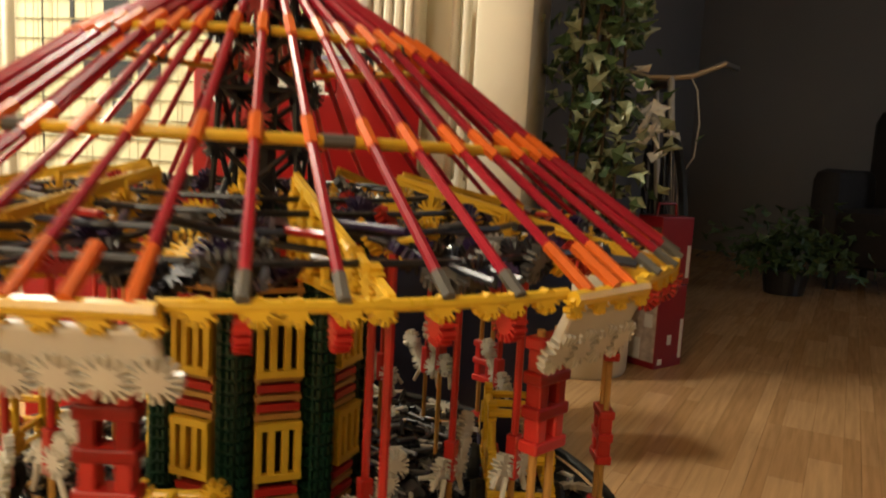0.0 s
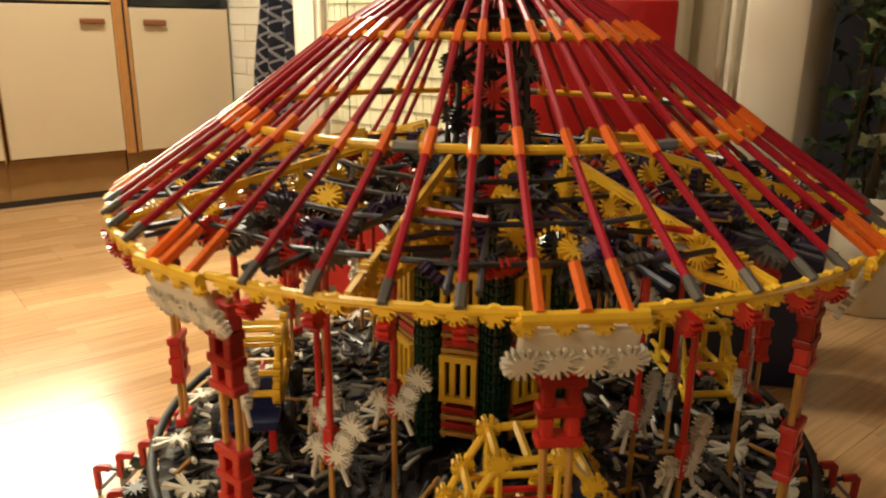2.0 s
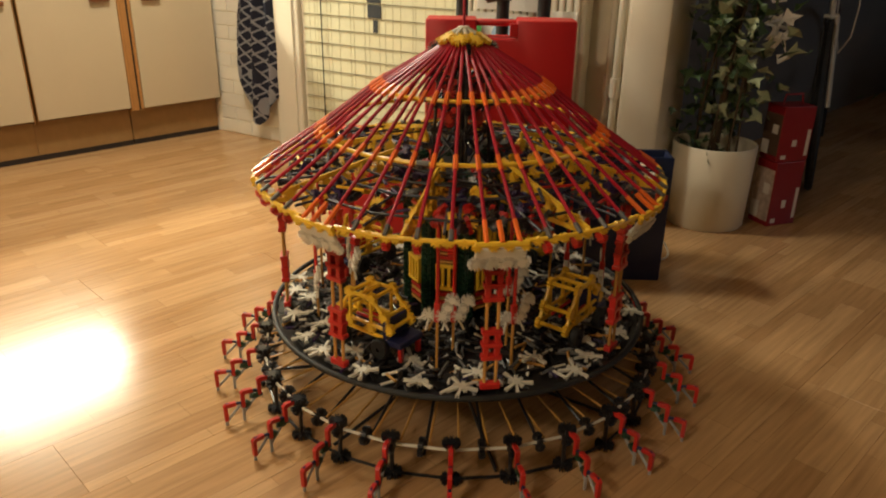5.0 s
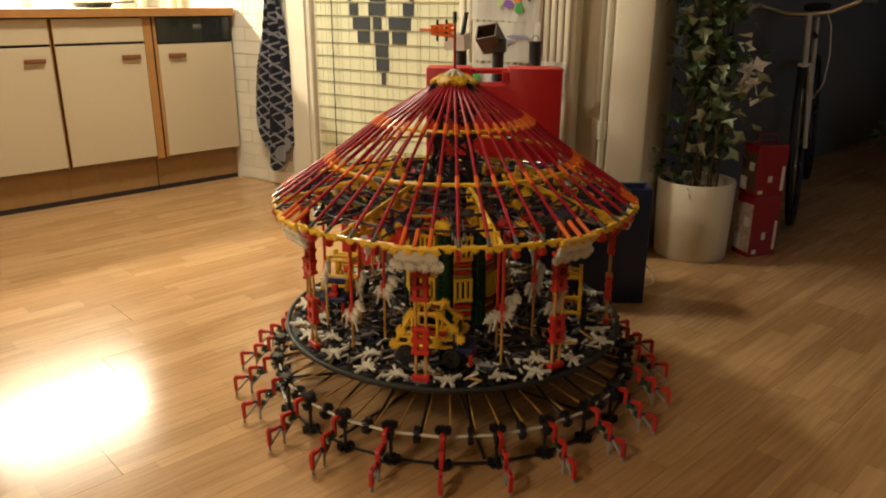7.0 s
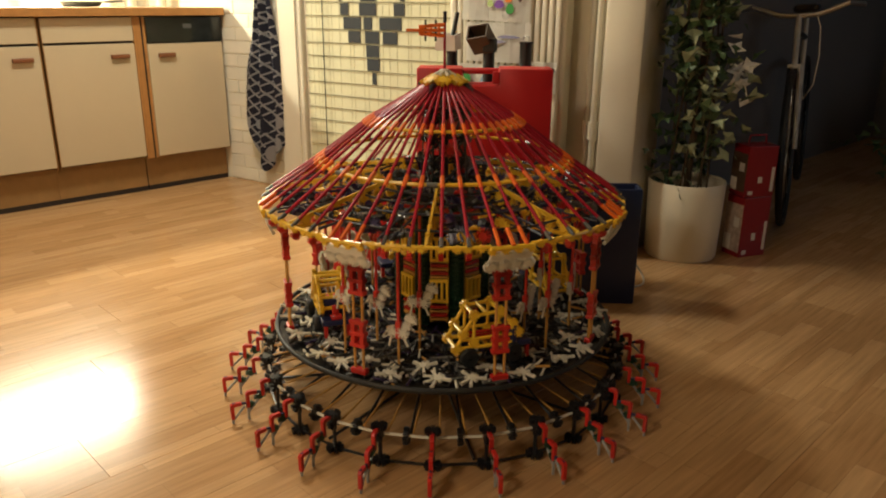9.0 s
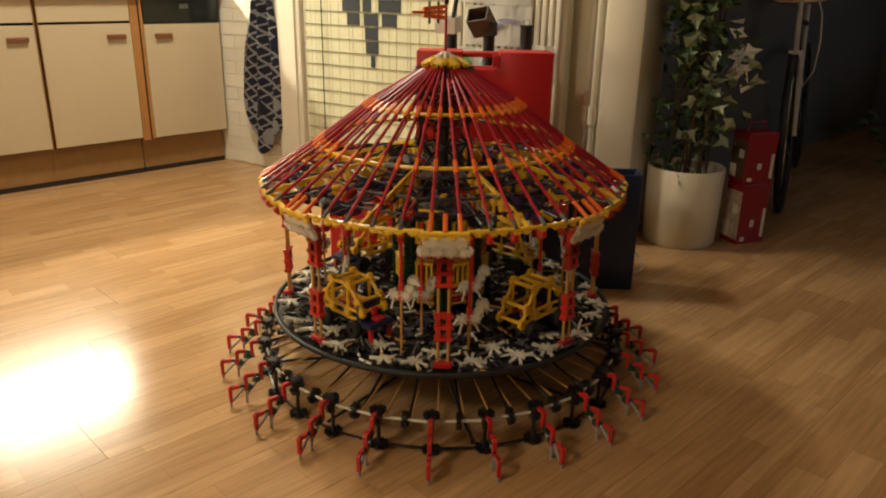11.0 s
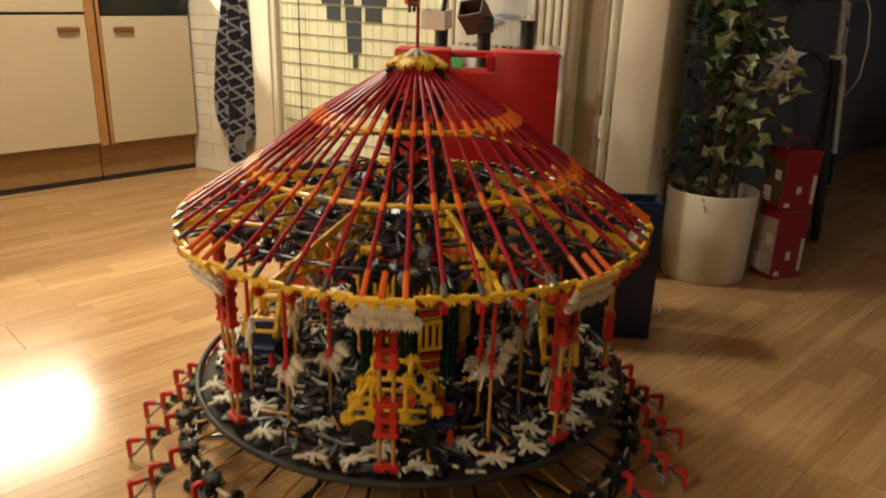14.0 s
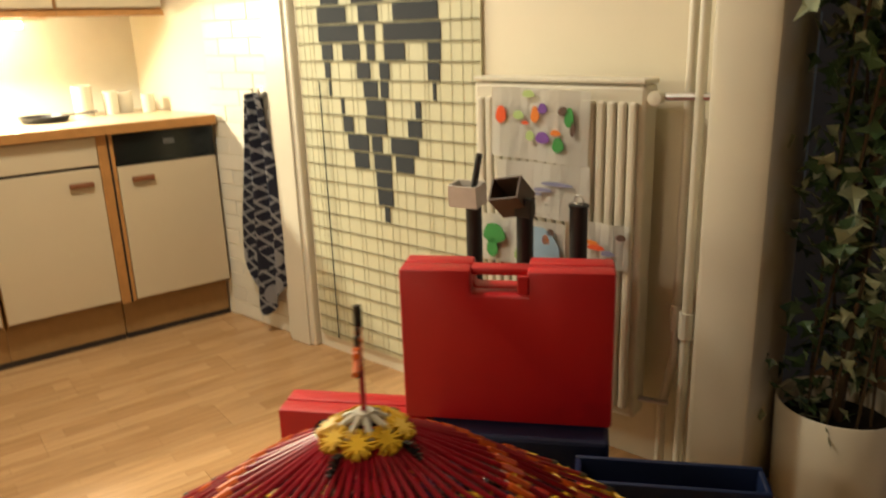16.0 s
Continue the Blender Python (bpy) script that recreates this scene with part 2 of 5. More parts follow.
def tube(bm, points, r, n=6):
    """One connected round tube through the points, with closed ends."""
    pts = [Vector(p) for p in points]
    u, rings = None, []
    for i, p in enumerate(pts):
        d = (pts[min(i + 1, len(pts) - 1)] - pts[max(i - 1, 0)]).normalized()
        u = d.orthogonal().normalized() if u is None else (u - d * u.dot(d)).normalized()
        v = d.cross(u)
        rings += [p + r * (math.cos(math.tau * k / n) * u + math.sin(math.tau * k / n) * v) for k in range(n)]
    last = (len(pts) - 1) * n
    push(bm, rings, [(j + k, j + (k + 1) % n, j + n + (k + 1) % n, j + n + k) for j in range(0, last, n) for k in range(n)]
         + [tuple(range(n - 1, -1, -1)), tuple(range(last, last + n))])


def lathe(bm, profile, n=48, m=None):
    verts = [(r * math.cos(math.tau * i / n), r * math.sin(math.tau * i / n), z) for r, z in profile for i in range(n)]
    faces = [(k * n + i, k * n + (i + 1) % n, (k + 1) * n + (i + 1) % n, (k + 1) * n + i) for k in range(len(profile) - 1) for i in range(n)]
    push(bm, verts, faces, m)


def torus(bm, r, z, t, n=96, k=8):
    verts = [((r + t * math.cos(math.tau * j / k)) * math.cos(math.tau * i / n), (r + t * math.cos(math.tau * j / k)) * math.sin(math.tau * i / n), z + t * math.sin(math.tau * j / k)) for i in range(n) for j in range(k)]
    push(bm, verts, [(i * k + j, ((i + 1) % n) * k + j, ((i + 1) % n) * k + (j + 1) % k, i * k + (j + 1) % k) for i in range(n) for j in range(k)])


def snowflake(bm, m=None, arms=range(8), step=45.0, reach=0.0185, thick=0.006, long_arms=()):
    """A flat building-toy connector in one piece: a hub with forked clip jaws round it."""
    h = thick / 2
    arms = sorted(a * step % 360 for a in arms)
    longs = [a * step % 360 for a in long_arms]
    line = []
    for i, a in enumerate(arms):
        far = reach * 1.95 if a in longs else reach
        ca, sa = math.cos(radians(a)), math.sin(radians(a))
        for x, y in ((0.0075, -0.0024), (far, -0.0039), (far, -0.0016), (far - reach * 0.38, -0.0009), (far - reach * 0.38, 0.0009), (far, 0.0016), (far, 0.0039), (0.0075, 0.0024)):
            line.append((x * ca - y * sa, x * sa + y * ca))
        gap = (arms[(i + 1) % len(arms)] - a) % 360 or 360
        for k in range(1, max(1, round(gap / 45))):
            t = radians(a + gap * k / max(1, round(gap / 45)))
            line.append((0.0065 * math.cos(t), 0.0065 * math.sin(t)))
    n = len(line)
    push(bm, [(x, y, z) for z in (-h, h) for x, y in line],
         [tuple(range(n - 1, -1, -1)), tuple(range(n, 2 * n))] + [(i, (i + 1) % n, n + (i + 1) % n, n + i) for i in range(n)], m)


def mesh_of(bm, mat, name="mesh", smooth=False):
    me = bpy.data.meshes.new(name)
    bmesh.ops.recalc_face_normals(bm, faces=bm.faces[:])
    bm.to_mesh(me)
    bm.free()
    me.materials.append(mat)
    if smooth:
        me.polygons.foreach_set("use_smooth", [True] * len(me.polygons))
        me.set_sharp_from_angle(angle=radians(40))
    return me


def put(name, me, parent=None, m=None, label=""):
    ob = new(name, me)
    ob.parent = parent
    if m is not None:
        ob.matrix_basis = m
    if label:
        ob["label"] = label
    return ob


def part(name, bm, mat, parent, label="", smooth=False):
    return put(name, mesh_of(bm, mat, name, smooth), parent, None, label)


def thing(name, label, category, m=None, group="", kind=""):
    ob = tagged(new(name), label, category, group, kind)
    if m is not None:
        ob.matrix_basis = m
    return ob


def solo(name, bm, mat, label, category, kind="", m=None, smooth=False):
    ob = tagged(put(name, mesh_of(bm, mat, name, smooth), None, m), label, category, "", kind)
    return ob


def polar(r, az, z):
    return Vector((r * math.cos(radians(az)), r * math.sin(radians(az)), z))


def along(a, b, roll=None):
    """A pose whose z axis runs from a to b."""
    a, b = Vector(a), Vector(b)
    return Matrix.Translation(a) @ (b - a).to_track_quat("Z", "Y").to_matrix().to_4x4()


# ---- the room ----
FLOOR_Z = -0.018                           # top of the floor boards
W = pose(-2.5, 0.76, 0, 0, 0, 13)          # frame of the back wall: x along it, y into it
B = pose(0.04, 0.84, 0, 0, 0, 42.85)       # frame of the storage box


def build_shell():
    bm = bmesh.new()
    box(bm, -3.2, 3.4, -4.2, 5.2, FLOOR_Z - 0.12, FLOOR_Z - 0.012)
    floor = solo("floor", bm, SUBFLOOR, "warm oak laminate floor in three-strip boards", "floor", "structure")
    bm = bmesh.new()
    box(bm, -0.7, 2.23, 0.0, 0.12, FLOOR_Z - 0.012, 2.5)
    solo("wall_back", bm, PLASTER, "cream plastered kitchen wall", "wall", "structure", W)
    bm = bmesh.new()
    box(bm, -3.2, -3.06, -4.2, 0.9, FLOOR_Z - 0.012, 2.5)
    solo("wall_kitchen", bm, TILE, "white tiled kitchen wall", "wall", "structure")
    bm = bmesh.new()
    box(bm, -3.06, 3.2, -4.2, -4.08, FLOOR_Z - 0.012, 2.5)
    solo("wall_behind", bm, PLASTER, "plain cream wall", "wall", "structure")
    bm = bmesh.new()
    for y0, y1, z0, z1 in ((-4.08, 2.2, FLOOR_Z - 0.012, 2.5), (3.6, 5.0, FLOOR_Z - 0.012, 2.5), (2.2, 3.6, FLOOR_Z - 0.012, 0.9), (2.2, 3.6, 2.1, 2.5)):
        box(bm, 3.2, 3.32, y0, y1, z0, z1)
    solo("wall_side", bm, SHADEWALL, "plain wall coloured dark for shade, with an added window", "wall", "structure")
    # unseen window, added only to carry the cool fill light
    win = thing("unseen_window_1", "unseen painted window added to the dark room for cool light", "window", None, "", "structure")
    for y0, y1, z0, z1 in ((2.2, 3.6, 0.9, 0.95), (2.2, 3.6, 2.05, 2.1), (2.2, 2.25, 0.95, 2.05), (3.55, 3.6, 0.95, 2.05), (2.875, 2.925, 0.95, 2.05)):
        bm = bmesh.new()
        box(bm, 3.205, 3.24, y0, y1, z0, z1, None, 0.004)
        part("window_frame", bm, PAINT, win)
    bm = bmesh.new()
    box(bm, 3.12, 3.2, 2.15, 3.65, 0.87, 0.898, None, 0.004)
    part("window_sill", bm, PAINT, win)
    bm = bmesh.new()
    box(bm, -0.6, 3.2, 5.0, 5.12, FLOOR_Z - 0.012, 2.5)
    solo("wall_far", bm, SHADEWALL, "far wall of the dark room, coloured dark for its shade", "wall", "structure")
    bm = bmesh.new()
    box(bm, -0.6, -0.48, 1.45, 5.0, FLOOR_Z - 0.012, 2.5)
    solo("wall_dark_room", bm, SHADEWALL, "wall of the dark room, coloured dark for its shade", "wall", "structure")
    bm = bmesh.new()
    box(bm, -3.2, 3.4, -4.2, 5.2, 2.5, 2.6)
    solo("ceiling", bm, PLASTER, "plain cream ceiling", "ceiling", "structure")
    # pier at the end of the back wall, with a rounded edge
    bm = bmesh.new()
    box(bm, 2.205, 2.36, -0.13, 0.16, FLOOR_Z - 0.01, 2.5, None, 0.02)
    solo("pier", bm, PAINT, "off-white painted pier at the end of the wall", "pier", "structure", W, True)
    # blue-grey panel on the wall behind the pier
    bm = bmesh.new()
    box(bm, -0.48, -0.464, 1.68, 1.895, 0.70, 1.23, None, 0.004)
    panel = solo("wall_panel", bm, material("blue_grey_panel", (0.30, 0.37, 0.40), 0.3), "pale blue-grey panel on the wall of the dark room", "panel")
    # small black block where the panel is darker
    bm = bmesh.new()
    box(bm, -0.463, -0.455, 1.72, 1.86, 0.92, 0.99, None, 0.003)
    part("switch_box", bm, BLACK, panel, "small black block on the panel")
    # white door post between the tiled wall and the blind
    bm = bmesh.new()
    box(bm, 0.444, 0.612, -0.035, 0.0, FLOOR_Z, 2.5, None, 0.008)
    box(bm, 0.47, 0.585, -0.045, -0.035, FLOOR_Z, 2.5, None, 0.004)
    solo("trim", bm, PAINT, "white painted door post", "trim", "structure", W)
    return floor


def build_cabinet(y0, y1, handle_right, name="kitchen_cabinet"):
    x = -2.465
    ob = thing(name, "cream laminate base cabinet with oak edging and a wood plinth", "cabinet", pose(x, (y0 + y1) / 2, 0), "base cabinets")
    h = (y1 - y0) / 2
    bm = bmesh.new()
    box(bm, -0.58, -0.022, -h, h, 0.166, 0.858)
    part("body", bm, GAP, ob)
    bm = bmesh.new()
    box(bm, -0.10, -0.055, -h, h, 0.006, 0.165)
    part("plinth", bm, PLINTH, ob, "brown wood plinth")
    # black strip painted in for the shadow line where plinth meets floor
    bm = bmesh.new()
    box(bm, -0.10, -0.0525, -h, h, FLOOR_Z, 0.006)
    part("plinth_shadow", bm, GAP, ob, "black strip for the shadow line below the plinth")
    e = 0.009
    bm = bmesh.new()
    box(bm, -0.02, 0, -h + e, h - e, 0.745, 0.855, None, 0.002)
    part("drawer_front", bm, CABINET, ob)
    bm = bmesh.new()
    box(bm, -0.02, 0, -h + e, h - e, 0.172, 0.733, None, 0.002)
    d = part("door", bm, CABINET, ob)
    s = 1 if handle_right else -1
    bm = bmesh.new()
    yc = s * (h - 0.085)
    box(bm, 0.0, 0.018, yc - 0.045, yc + 0.045, 0.664, 0.684, None, 0.004)
    part("handle", bm, BRASS, d, "red-brown wooden handle")
    for k in (-1, 1):
        bm = bmesh.new()
        box(bm, -0.021, 0.002, k * (h - 0.001) - 0.0065, k * (h - 0.001) + 0.0065, 0.158, 0.858)
        part("edging", bm, OAK, ob, "oak edging strip")
    return ob


def build_kitchen():
    y = 0.281
    k = 0
    while y > -3.6:
        build_cabinet(y - 0.435, y, True)
        y -= 0.436
        k += 1
    bm = bmesh.new()
    box(bm, -2.50, -2.462, 0.284, 0.311, 0.158, 0.858, None, 0.002)
    stile = solo("cabinet_stile", bm, OAK, "oak filler strip between cabinet and dishwasher", "stile", "structure")
    bm = bmesh.new()
    box(bm, -2.50, -2.467, 0.311, 0.320, 0.158, 0.858)
    part("seam", bm, GAP, stile, "dark seam")
    bm = bmesh.new()
    box(bm, -2.50, -2.462, 0.320, 0.334, 0.158, 0.858, None, 0.002)
    part("edging", bm, OAK, stile)
    dw = thing("dishwasher", "cream-fronted dishwasher with a black control panel", "dishwasher", pose(-2.465, 0.54, 0))
    h = 0.203
    bm = bmesh.new()
    box(bm, -0.58, -0.022, -h, h, 0.166, 0.858)
    part("body", bm, GAP, dw)
    bm = bmesh.new()
    box(bm, -0.02, 0.004, -h, h, 0.732, 0.857, None, 0.003)
    p = part("control_panel", bm, PANEL, dw, "black glossy control panel")
    bm = bmesh.new()
    box(bm, 0.004, 0.006, -0.01, 0.035, 0.80, 0.822)
    part("display", bm, GREY, p)
    bm = bmesh.new()
    box(bm, -0.02, 0, -h, h, 0.165, 0.727, None, 0.002)
    d = part("door", bm, CABINET, dw)
    bm = bmesh.new()
    box(bm, 0.0, 0.018, -h + 0.05, -h + 0.138, 0.660, 0.682, None, 0.004)
    part("handle", bm, BRASS, d, "red-brown wooden handle")
    bm = bmesh.new()
    box(bm, -0.10, -0.055, -h - 0.05, h, 0.006, 0.165)
    part("plinth", bm, PLINTH, dw, "brown wood plinth")
    # same painted shadow line below the dishwasher plinth
    bm = bmesh.new()
    box(bm, -0.10, -0.0525, -h - 0.05, h, FLOOR_Z, 0.006)
    part("plinth_shadow", bm, GAP, dw, "black strip for the shadow line below the plinth")
    bm = bmesh.new()
    box(bm, -3.06, -2.446, -3.65, 0.752, 0.862, 0.90, None, 0.004)
    top = solo("worktop", bm, WORKTOP, "speckled worktop with an oak front edge on the cabinets", "worktop")
    bm = bmesh.new()
    box(bm, -2.444, -2.432, -3.65, 0.752, 0.862, 0.901, None, 0.002)
    part("edge_strip", bm, OAK, top, "oak front edge")
    # wall cabinets and the strip light below them
    y = 0.67
    for i in range(7):
        wc = thing("wall_cabinet", "cream laminate wall cabinet with oak edging", "cabinet", pose(-2.68, y - 0.21, 0), "wall cabinets")
        bm = bmesh.new()
        box(bm, -0.38, -0.022, -0.209, 0.209, 1.335, 2.05)
        part("body", bm, OAK, wc)
        bm = bmesh.new()
        box(bm, -0.02, 0, -0.203, 0.203, 1.345, 2.04, None, 0.002)
        d = part("door", bm, CABINET, wc)
        bm = bmesh.new()
        s = -1 if i % 2 == 0 else 1
        box(bm, 0.0, 0.018, s * 0.12 - 0.04, s * 0.12 + 0.04, 1.395, 1.417, None, 0.004)
        part("handle", bm, BRASS, d, "red-brown wooden handle")
        bm = bmesh.new()
        box(bm, -0.021, 0.004, -0.209, 0.209, 1.312, 1.335)
        part("light_rail", bm, OAK, wc, "oak light rail")
        y -= 0.42
    sl = thing("strip_light", "lit fluorescent strip under the wall cabinets", "lamp", pose(-2.86, -0.24, 0))
    bm = bmesh.new()
    box(bm, -0.03, 0.03, -0.48, 0.48, 1.300, 1.334)
    part("housing", bm, PAINT, sl)
    bm = bmesh.new()
    rod(bm, (0, -0.39, 1.288), (0, 0.39, 1.288), 0.011, 10)
    part("tube", bm, TUBEGLOW, sl, "glowing tube")
    # things on the worktop
    pan = thing("frying_pan", "dark frying pan on the worktop", "pan", pose(-2.78, 0.16, 0.901) @ Matrix.Diagonal((0.75, 0.75, 0.55, 1)))
    bm = bmesh.new()
    lathe(bm, [(0.001, 0.002), (0.11, 0.002), (0.13, 0.045), (0.134, 0.045), (0.112, 0.0), (0.001, 0.0)], 28)
    part("bowl", bm, BLACK, pan)
    bm = bmesh.new()
    rod(bm, (0.02, 0.12, 0.04), (0.03, 0.27, 0.05), 0.009, 8)
    part("handle", bm, BLACK, pan)
    for (px, py, r, h) in ((-2.90, 0.34, 0.04, 0.13), (-2.88, 0.45, 0.03, 0.10), (-2.84, 0.60, 0.028, 0.08), (-2.93, 0.52, 0.035, 0.09)):
        bm = bmesh.new()
        lathe(bm, [(0.001, 0.0), (r, 0.0), (r * 1.05, h), (r * 0.95, h), (r * 0.9, 0.006), (0.001, 0.006)], 20)
        solo("jar", bm, PAINT, "pale jar on the worktop", "jar", "", pose(px, py, 0.901), True)
    herb = thing("herb_pot", "small pot of bright green herbs on the worktop", "plant", pose(-2.85, -0.14, 0.901))
    bm = bmesh.new()
    lathe(bm, [(0.001, 0.0), (0.04, 0.0), (0.055, 0.09), (0.05, 0.09), (0.001, 0.08)], 20)
    part("pot", bm, PAINT, herb)
    bm = bmesh.new()
    rnd = random.Random(4)
    for i in range(120):
        c = Vector((rnd.gauss(0, 0.035), rnd.gauss(0, 0.035), 0.10 + abs(rnd.gauss(0, 0.04))))
        leaf_into(bm, c, 0.032, rnd)
    part("leaves", bm, material("herb_green", (0.12, 0.30, 0.05), 0.5), herb)


def leaf_into(bm, c, size, rnd, up=0.3):
    """One pointed lobed leaf with a folded midrib."""
    m = Matrix.Translation(c) @ Euler((rnd.uniform(-1.2, 1.2), rnd.uniform(-1.2, 1.2), rnd.uniform(0, 6.28))).to_matrix().to_4x4()
    s = size
    push(bm, [(0, 0, 0), (0.35 * s, -0.50 * s, 0.10 * s), (0.50 * s, -0.18 * s, 0.05 * s), (1.0 * s, 0, -0.12 * s), (0.50 * s, 0.18 * s, 0.05 * s), (0.35 * s, 0.50 * s, 0.10 * s), (0.45 * s, 0, -0.05 * s)],
         [(0, 1, 6), (1, 2, 6), (2, 3, 6), (3, 4, 6), (4, 5, 6), (5, 0, 6)], m)


def build_back_wall_things():
    # towel on a hook
    hook = thing("towel_hook", "chrome towel hook on the tiled wall", "hook", W @ pose(0.40, 0, 0))
    bm = bmesh.new()
    box(bm, -0.04, 0.04, -0.022, -0.012, 0.985, 1.03, None, 0.004)
    part("plate", bm, METAL, hook)
    for dx in (-0.02, 0.02):
        bm = bmesh.new()
        tube(bm, [(dx, -0.02, 1.0), (dx, -0.05, 0.995), (dx, -0.055, 1.02)], 0.005)
        part("peg", bm, METAL, hook)
    bm = bmesh.new()
    nu, nv = 30, 40
    verts = []
    for j in range(nv + 1):
        v = j / nv
        w = 0.03 + 0.115 * min(1, v * 1.35) ** 0.8
        for i in range(nu + 1):
            u = i / nu * 2 - 1
            cx = 0.385 - 0.05 * v
            x = cx + w * u
            yy = -0.055 - 0.030 * math.sin(u * 9 + 1.8 * v) * (1 - 0.25 * v) - 0.012 * math.cos(u * 3.1)
            bottom = 0.07 + 0.20 * abs(u - 0.1) ** 1.25 + 0.34 * max(0.0, -u - 0.5)
            z = 1.0 * (1 - v) + bottom * v
            verts.append((x, yy, z))
    k = nu + 1
    push(bm, verts, [(j * k + i, j * k + i + 1, (j + 1) * k + i + 1, (j + 1) * k + i) for j in range(nv) for i in range(nu)])
    bmesh.ops.solidify(bm, geom=bm.faces[:], thickness=0.006)
    solo("towel", bm, TERRY, "dark blue and white chequered kitchen towel hanging from a hook", "towel", "", W, True)
    # the woven blind with a dark stepped pattern
    bl = thing("woven_blind", "pale woven blind with dark rods and a stepped slate pattern", "blind", W)
    bm = bmesh.new()
    box(bm, 0.632, 1.470, -0.012, -0.004, 0.04, 2.12)
    part("cloth", bm, BLINDCLOTH, bl)
    zt, dz = 0.56, 0.0622
    rods = mesh_of(rod_mesh(0.632, 1.470), ROD, "rod")
    for i in range(-8, 25):
        put("rod", rods, bl, pose(0, -0.0165, zt + i * dz))
    rnd = random.Random(9)
    st = bmesh.new()
    rod(st, (0, 0, 0.04), (0, 0, 2.12), 0.0007, 5)
    st = mesh_of(st, STRING, "string")
    for s in (0.668, 0.70, 0.722, 0.77, 0.80, 0.842, 0.90, 0.931, 0.985, 1.01, 1.072, 1.10, 1.135, 1.18, 1.24, 1.262, 1.31, 1.36, 1.40, 1.433):
        put("string", st, bl, pose(s + rnd.uniform(-0.006, 0.006), -0.0135, 0))
    bm = bmesh.new()
    rod(bm, (0.745, -0.0235, 0.05), (0.745, -0.0235, 1.05), 0.0026, 8)
    part("pull_rod", bm, BLACKTUBE, bl, "thin black pull rod")
    pattern = [[(-0.4, 0.9)], [(-2.0, 2.0)], [(-2.2, 1.9)], [(-8.0, -4.0), (-2.5, 2.0), (3.2, 7.7)], [(-9.5, -3.8), (-2.8, -0.2), (2.2, 9.0)], [(-10.5, -7.8), (-4.2, 1.2), (6.7, 10.0)],
               [(-10.8, -10.0), (-3.8, 1.2), (8.7, 10.0)], [(-14.0, -13.4), (-4.3, -0.6), (0.2, 2.2), (13.0, 13.7)], [(-14.8, -13.3), (-5.8, -2.3), (0.2, 2.7), (12.0, 14.7)],
               [(-15.3, -12.3), (-9.5, -4.8), (-2.8, -0.8), (1.7, 6.7), (12.2, 15.0)], [(-16.0, -5.0), (-3.3, -0.5), (1.7, 15.2)], [(-16.0, -8.0), (-4.6, 0.4), (4.2, 14.7)],
               [(-14.8, -9.8), (-6.3, 1.7), (5.9, 12.9)], [(-6.8, 1.7)], [(-6.8, 1.7)], [(-12.0, -8.0), (-5.0, 1.0), (4.0, 9.0)]]
    for i, row in enumerate(pattern):
        for a, c in row:
            bm = bmesh.new()
            s0, s1 = 1.041 + 0.0182 * a, 1.041 + 0.0182 * c
            box(bm, s0, s1, -0.0155, -0.012, zt + i * dz + 0.004, zt + (i + 1) * dz - 0.004)
            part("dark_panel", bm, DARKCLOTH, bl)
    # radiator
    rad = thing("radiator", "white ribbed panel radiator hung with children's drawings", "radiator", W)
    bm = bmesh.new()
    box(bm, 1.53, 2.055, -0.125, -0.055, 0.17, 1.07, None, 0.01)
    part("panel", bm, PAINT, rad)
    bm = bmesh.new()
    box(bm, 1.53, 2.055, -0.13, -0.05, 1.072, 1.085, None, 0.004)
    part("grille", bm, PAINT, rad)
    rib = bmesh.new()
    box(rib, -0.011, 0.011, -0.142, -0.124, 0.20, 1.03, None, 0.006)
    rib = mesh_of(rib, PAINT, "rib")
    for i in range(17):
        put("rib", rib, rad, pose(1.56 + i * 0.0292, 0, 0))
    bm = bmesh.new()
    tube(bm, [(2.05, -0.09, 1.04), (2.20, -0.09, 1.045)], 0.009, 8)
    part("pipe", bm, METAL, rad, "chrome connecting pipe")
    bm = bmesh.new()
    lathe(bm, [(0.001, 0.0), (0.016, 0.0), (0.018, 0.035), (0.001, 0.037)], 14, pose(2.075, -0.09, 1.04, 90))
    part("valve", bm, PAINT, rad)
    bm = bmesh.new()
    tube(bm, [(2.05, -0.09, 0.22), (2.13, -0.07, 0.22)], 0.008, 8)
    part("pipe", bm, METAL, rad, "chrome connecting pipe")
    # upright heating pipes
    for s, off, pts in ((2.105, 0.05, [(0, 0, FLOOR_Z), (0, 0, 0.20), (0.03, 0, 0.36), (0.028, 0, 0.45), (0.028, 0, 2.5)]), (2.175, 0.09, [(0, 0, FLOOR_Z), (0, 0, 2.5)])):
        hp = thing("heating_pipe", "white painted upright heating pipe beside the radiator", "pipe", W @ pose(s, -off, 0), "heating pipes")
        bm = bmesh.new()
        tube(bm, pts, 0.0125, 12)
        part("tube", bm, PAINT, hp, smooth=True)
        bm = bmesh.new()
        rod(bm, (pts[2][0] if len(pts) > 2 else 0, 0, 0.43), (pts[2][0] if len(pts) > 2 else 0, 0, 0.50), 0.019, 12)
        part("coupling", bm, PAINT, hp)
    # children's drawings on the radiator
    def drawing(label, s0, s1, z0, z1, dabs, tilt=0.0):
        ob = thing("drawing", label, "drawing", W @ pose((s0 + s1) / 2, -0.152, (z0 + z1) / 2, 0, tilt, 0), "drawings on the radiator")
        hs, hz = (s1 - s0) / 2, (z1 - z0) / 2
        bm = bmesh.new()
        n = 10
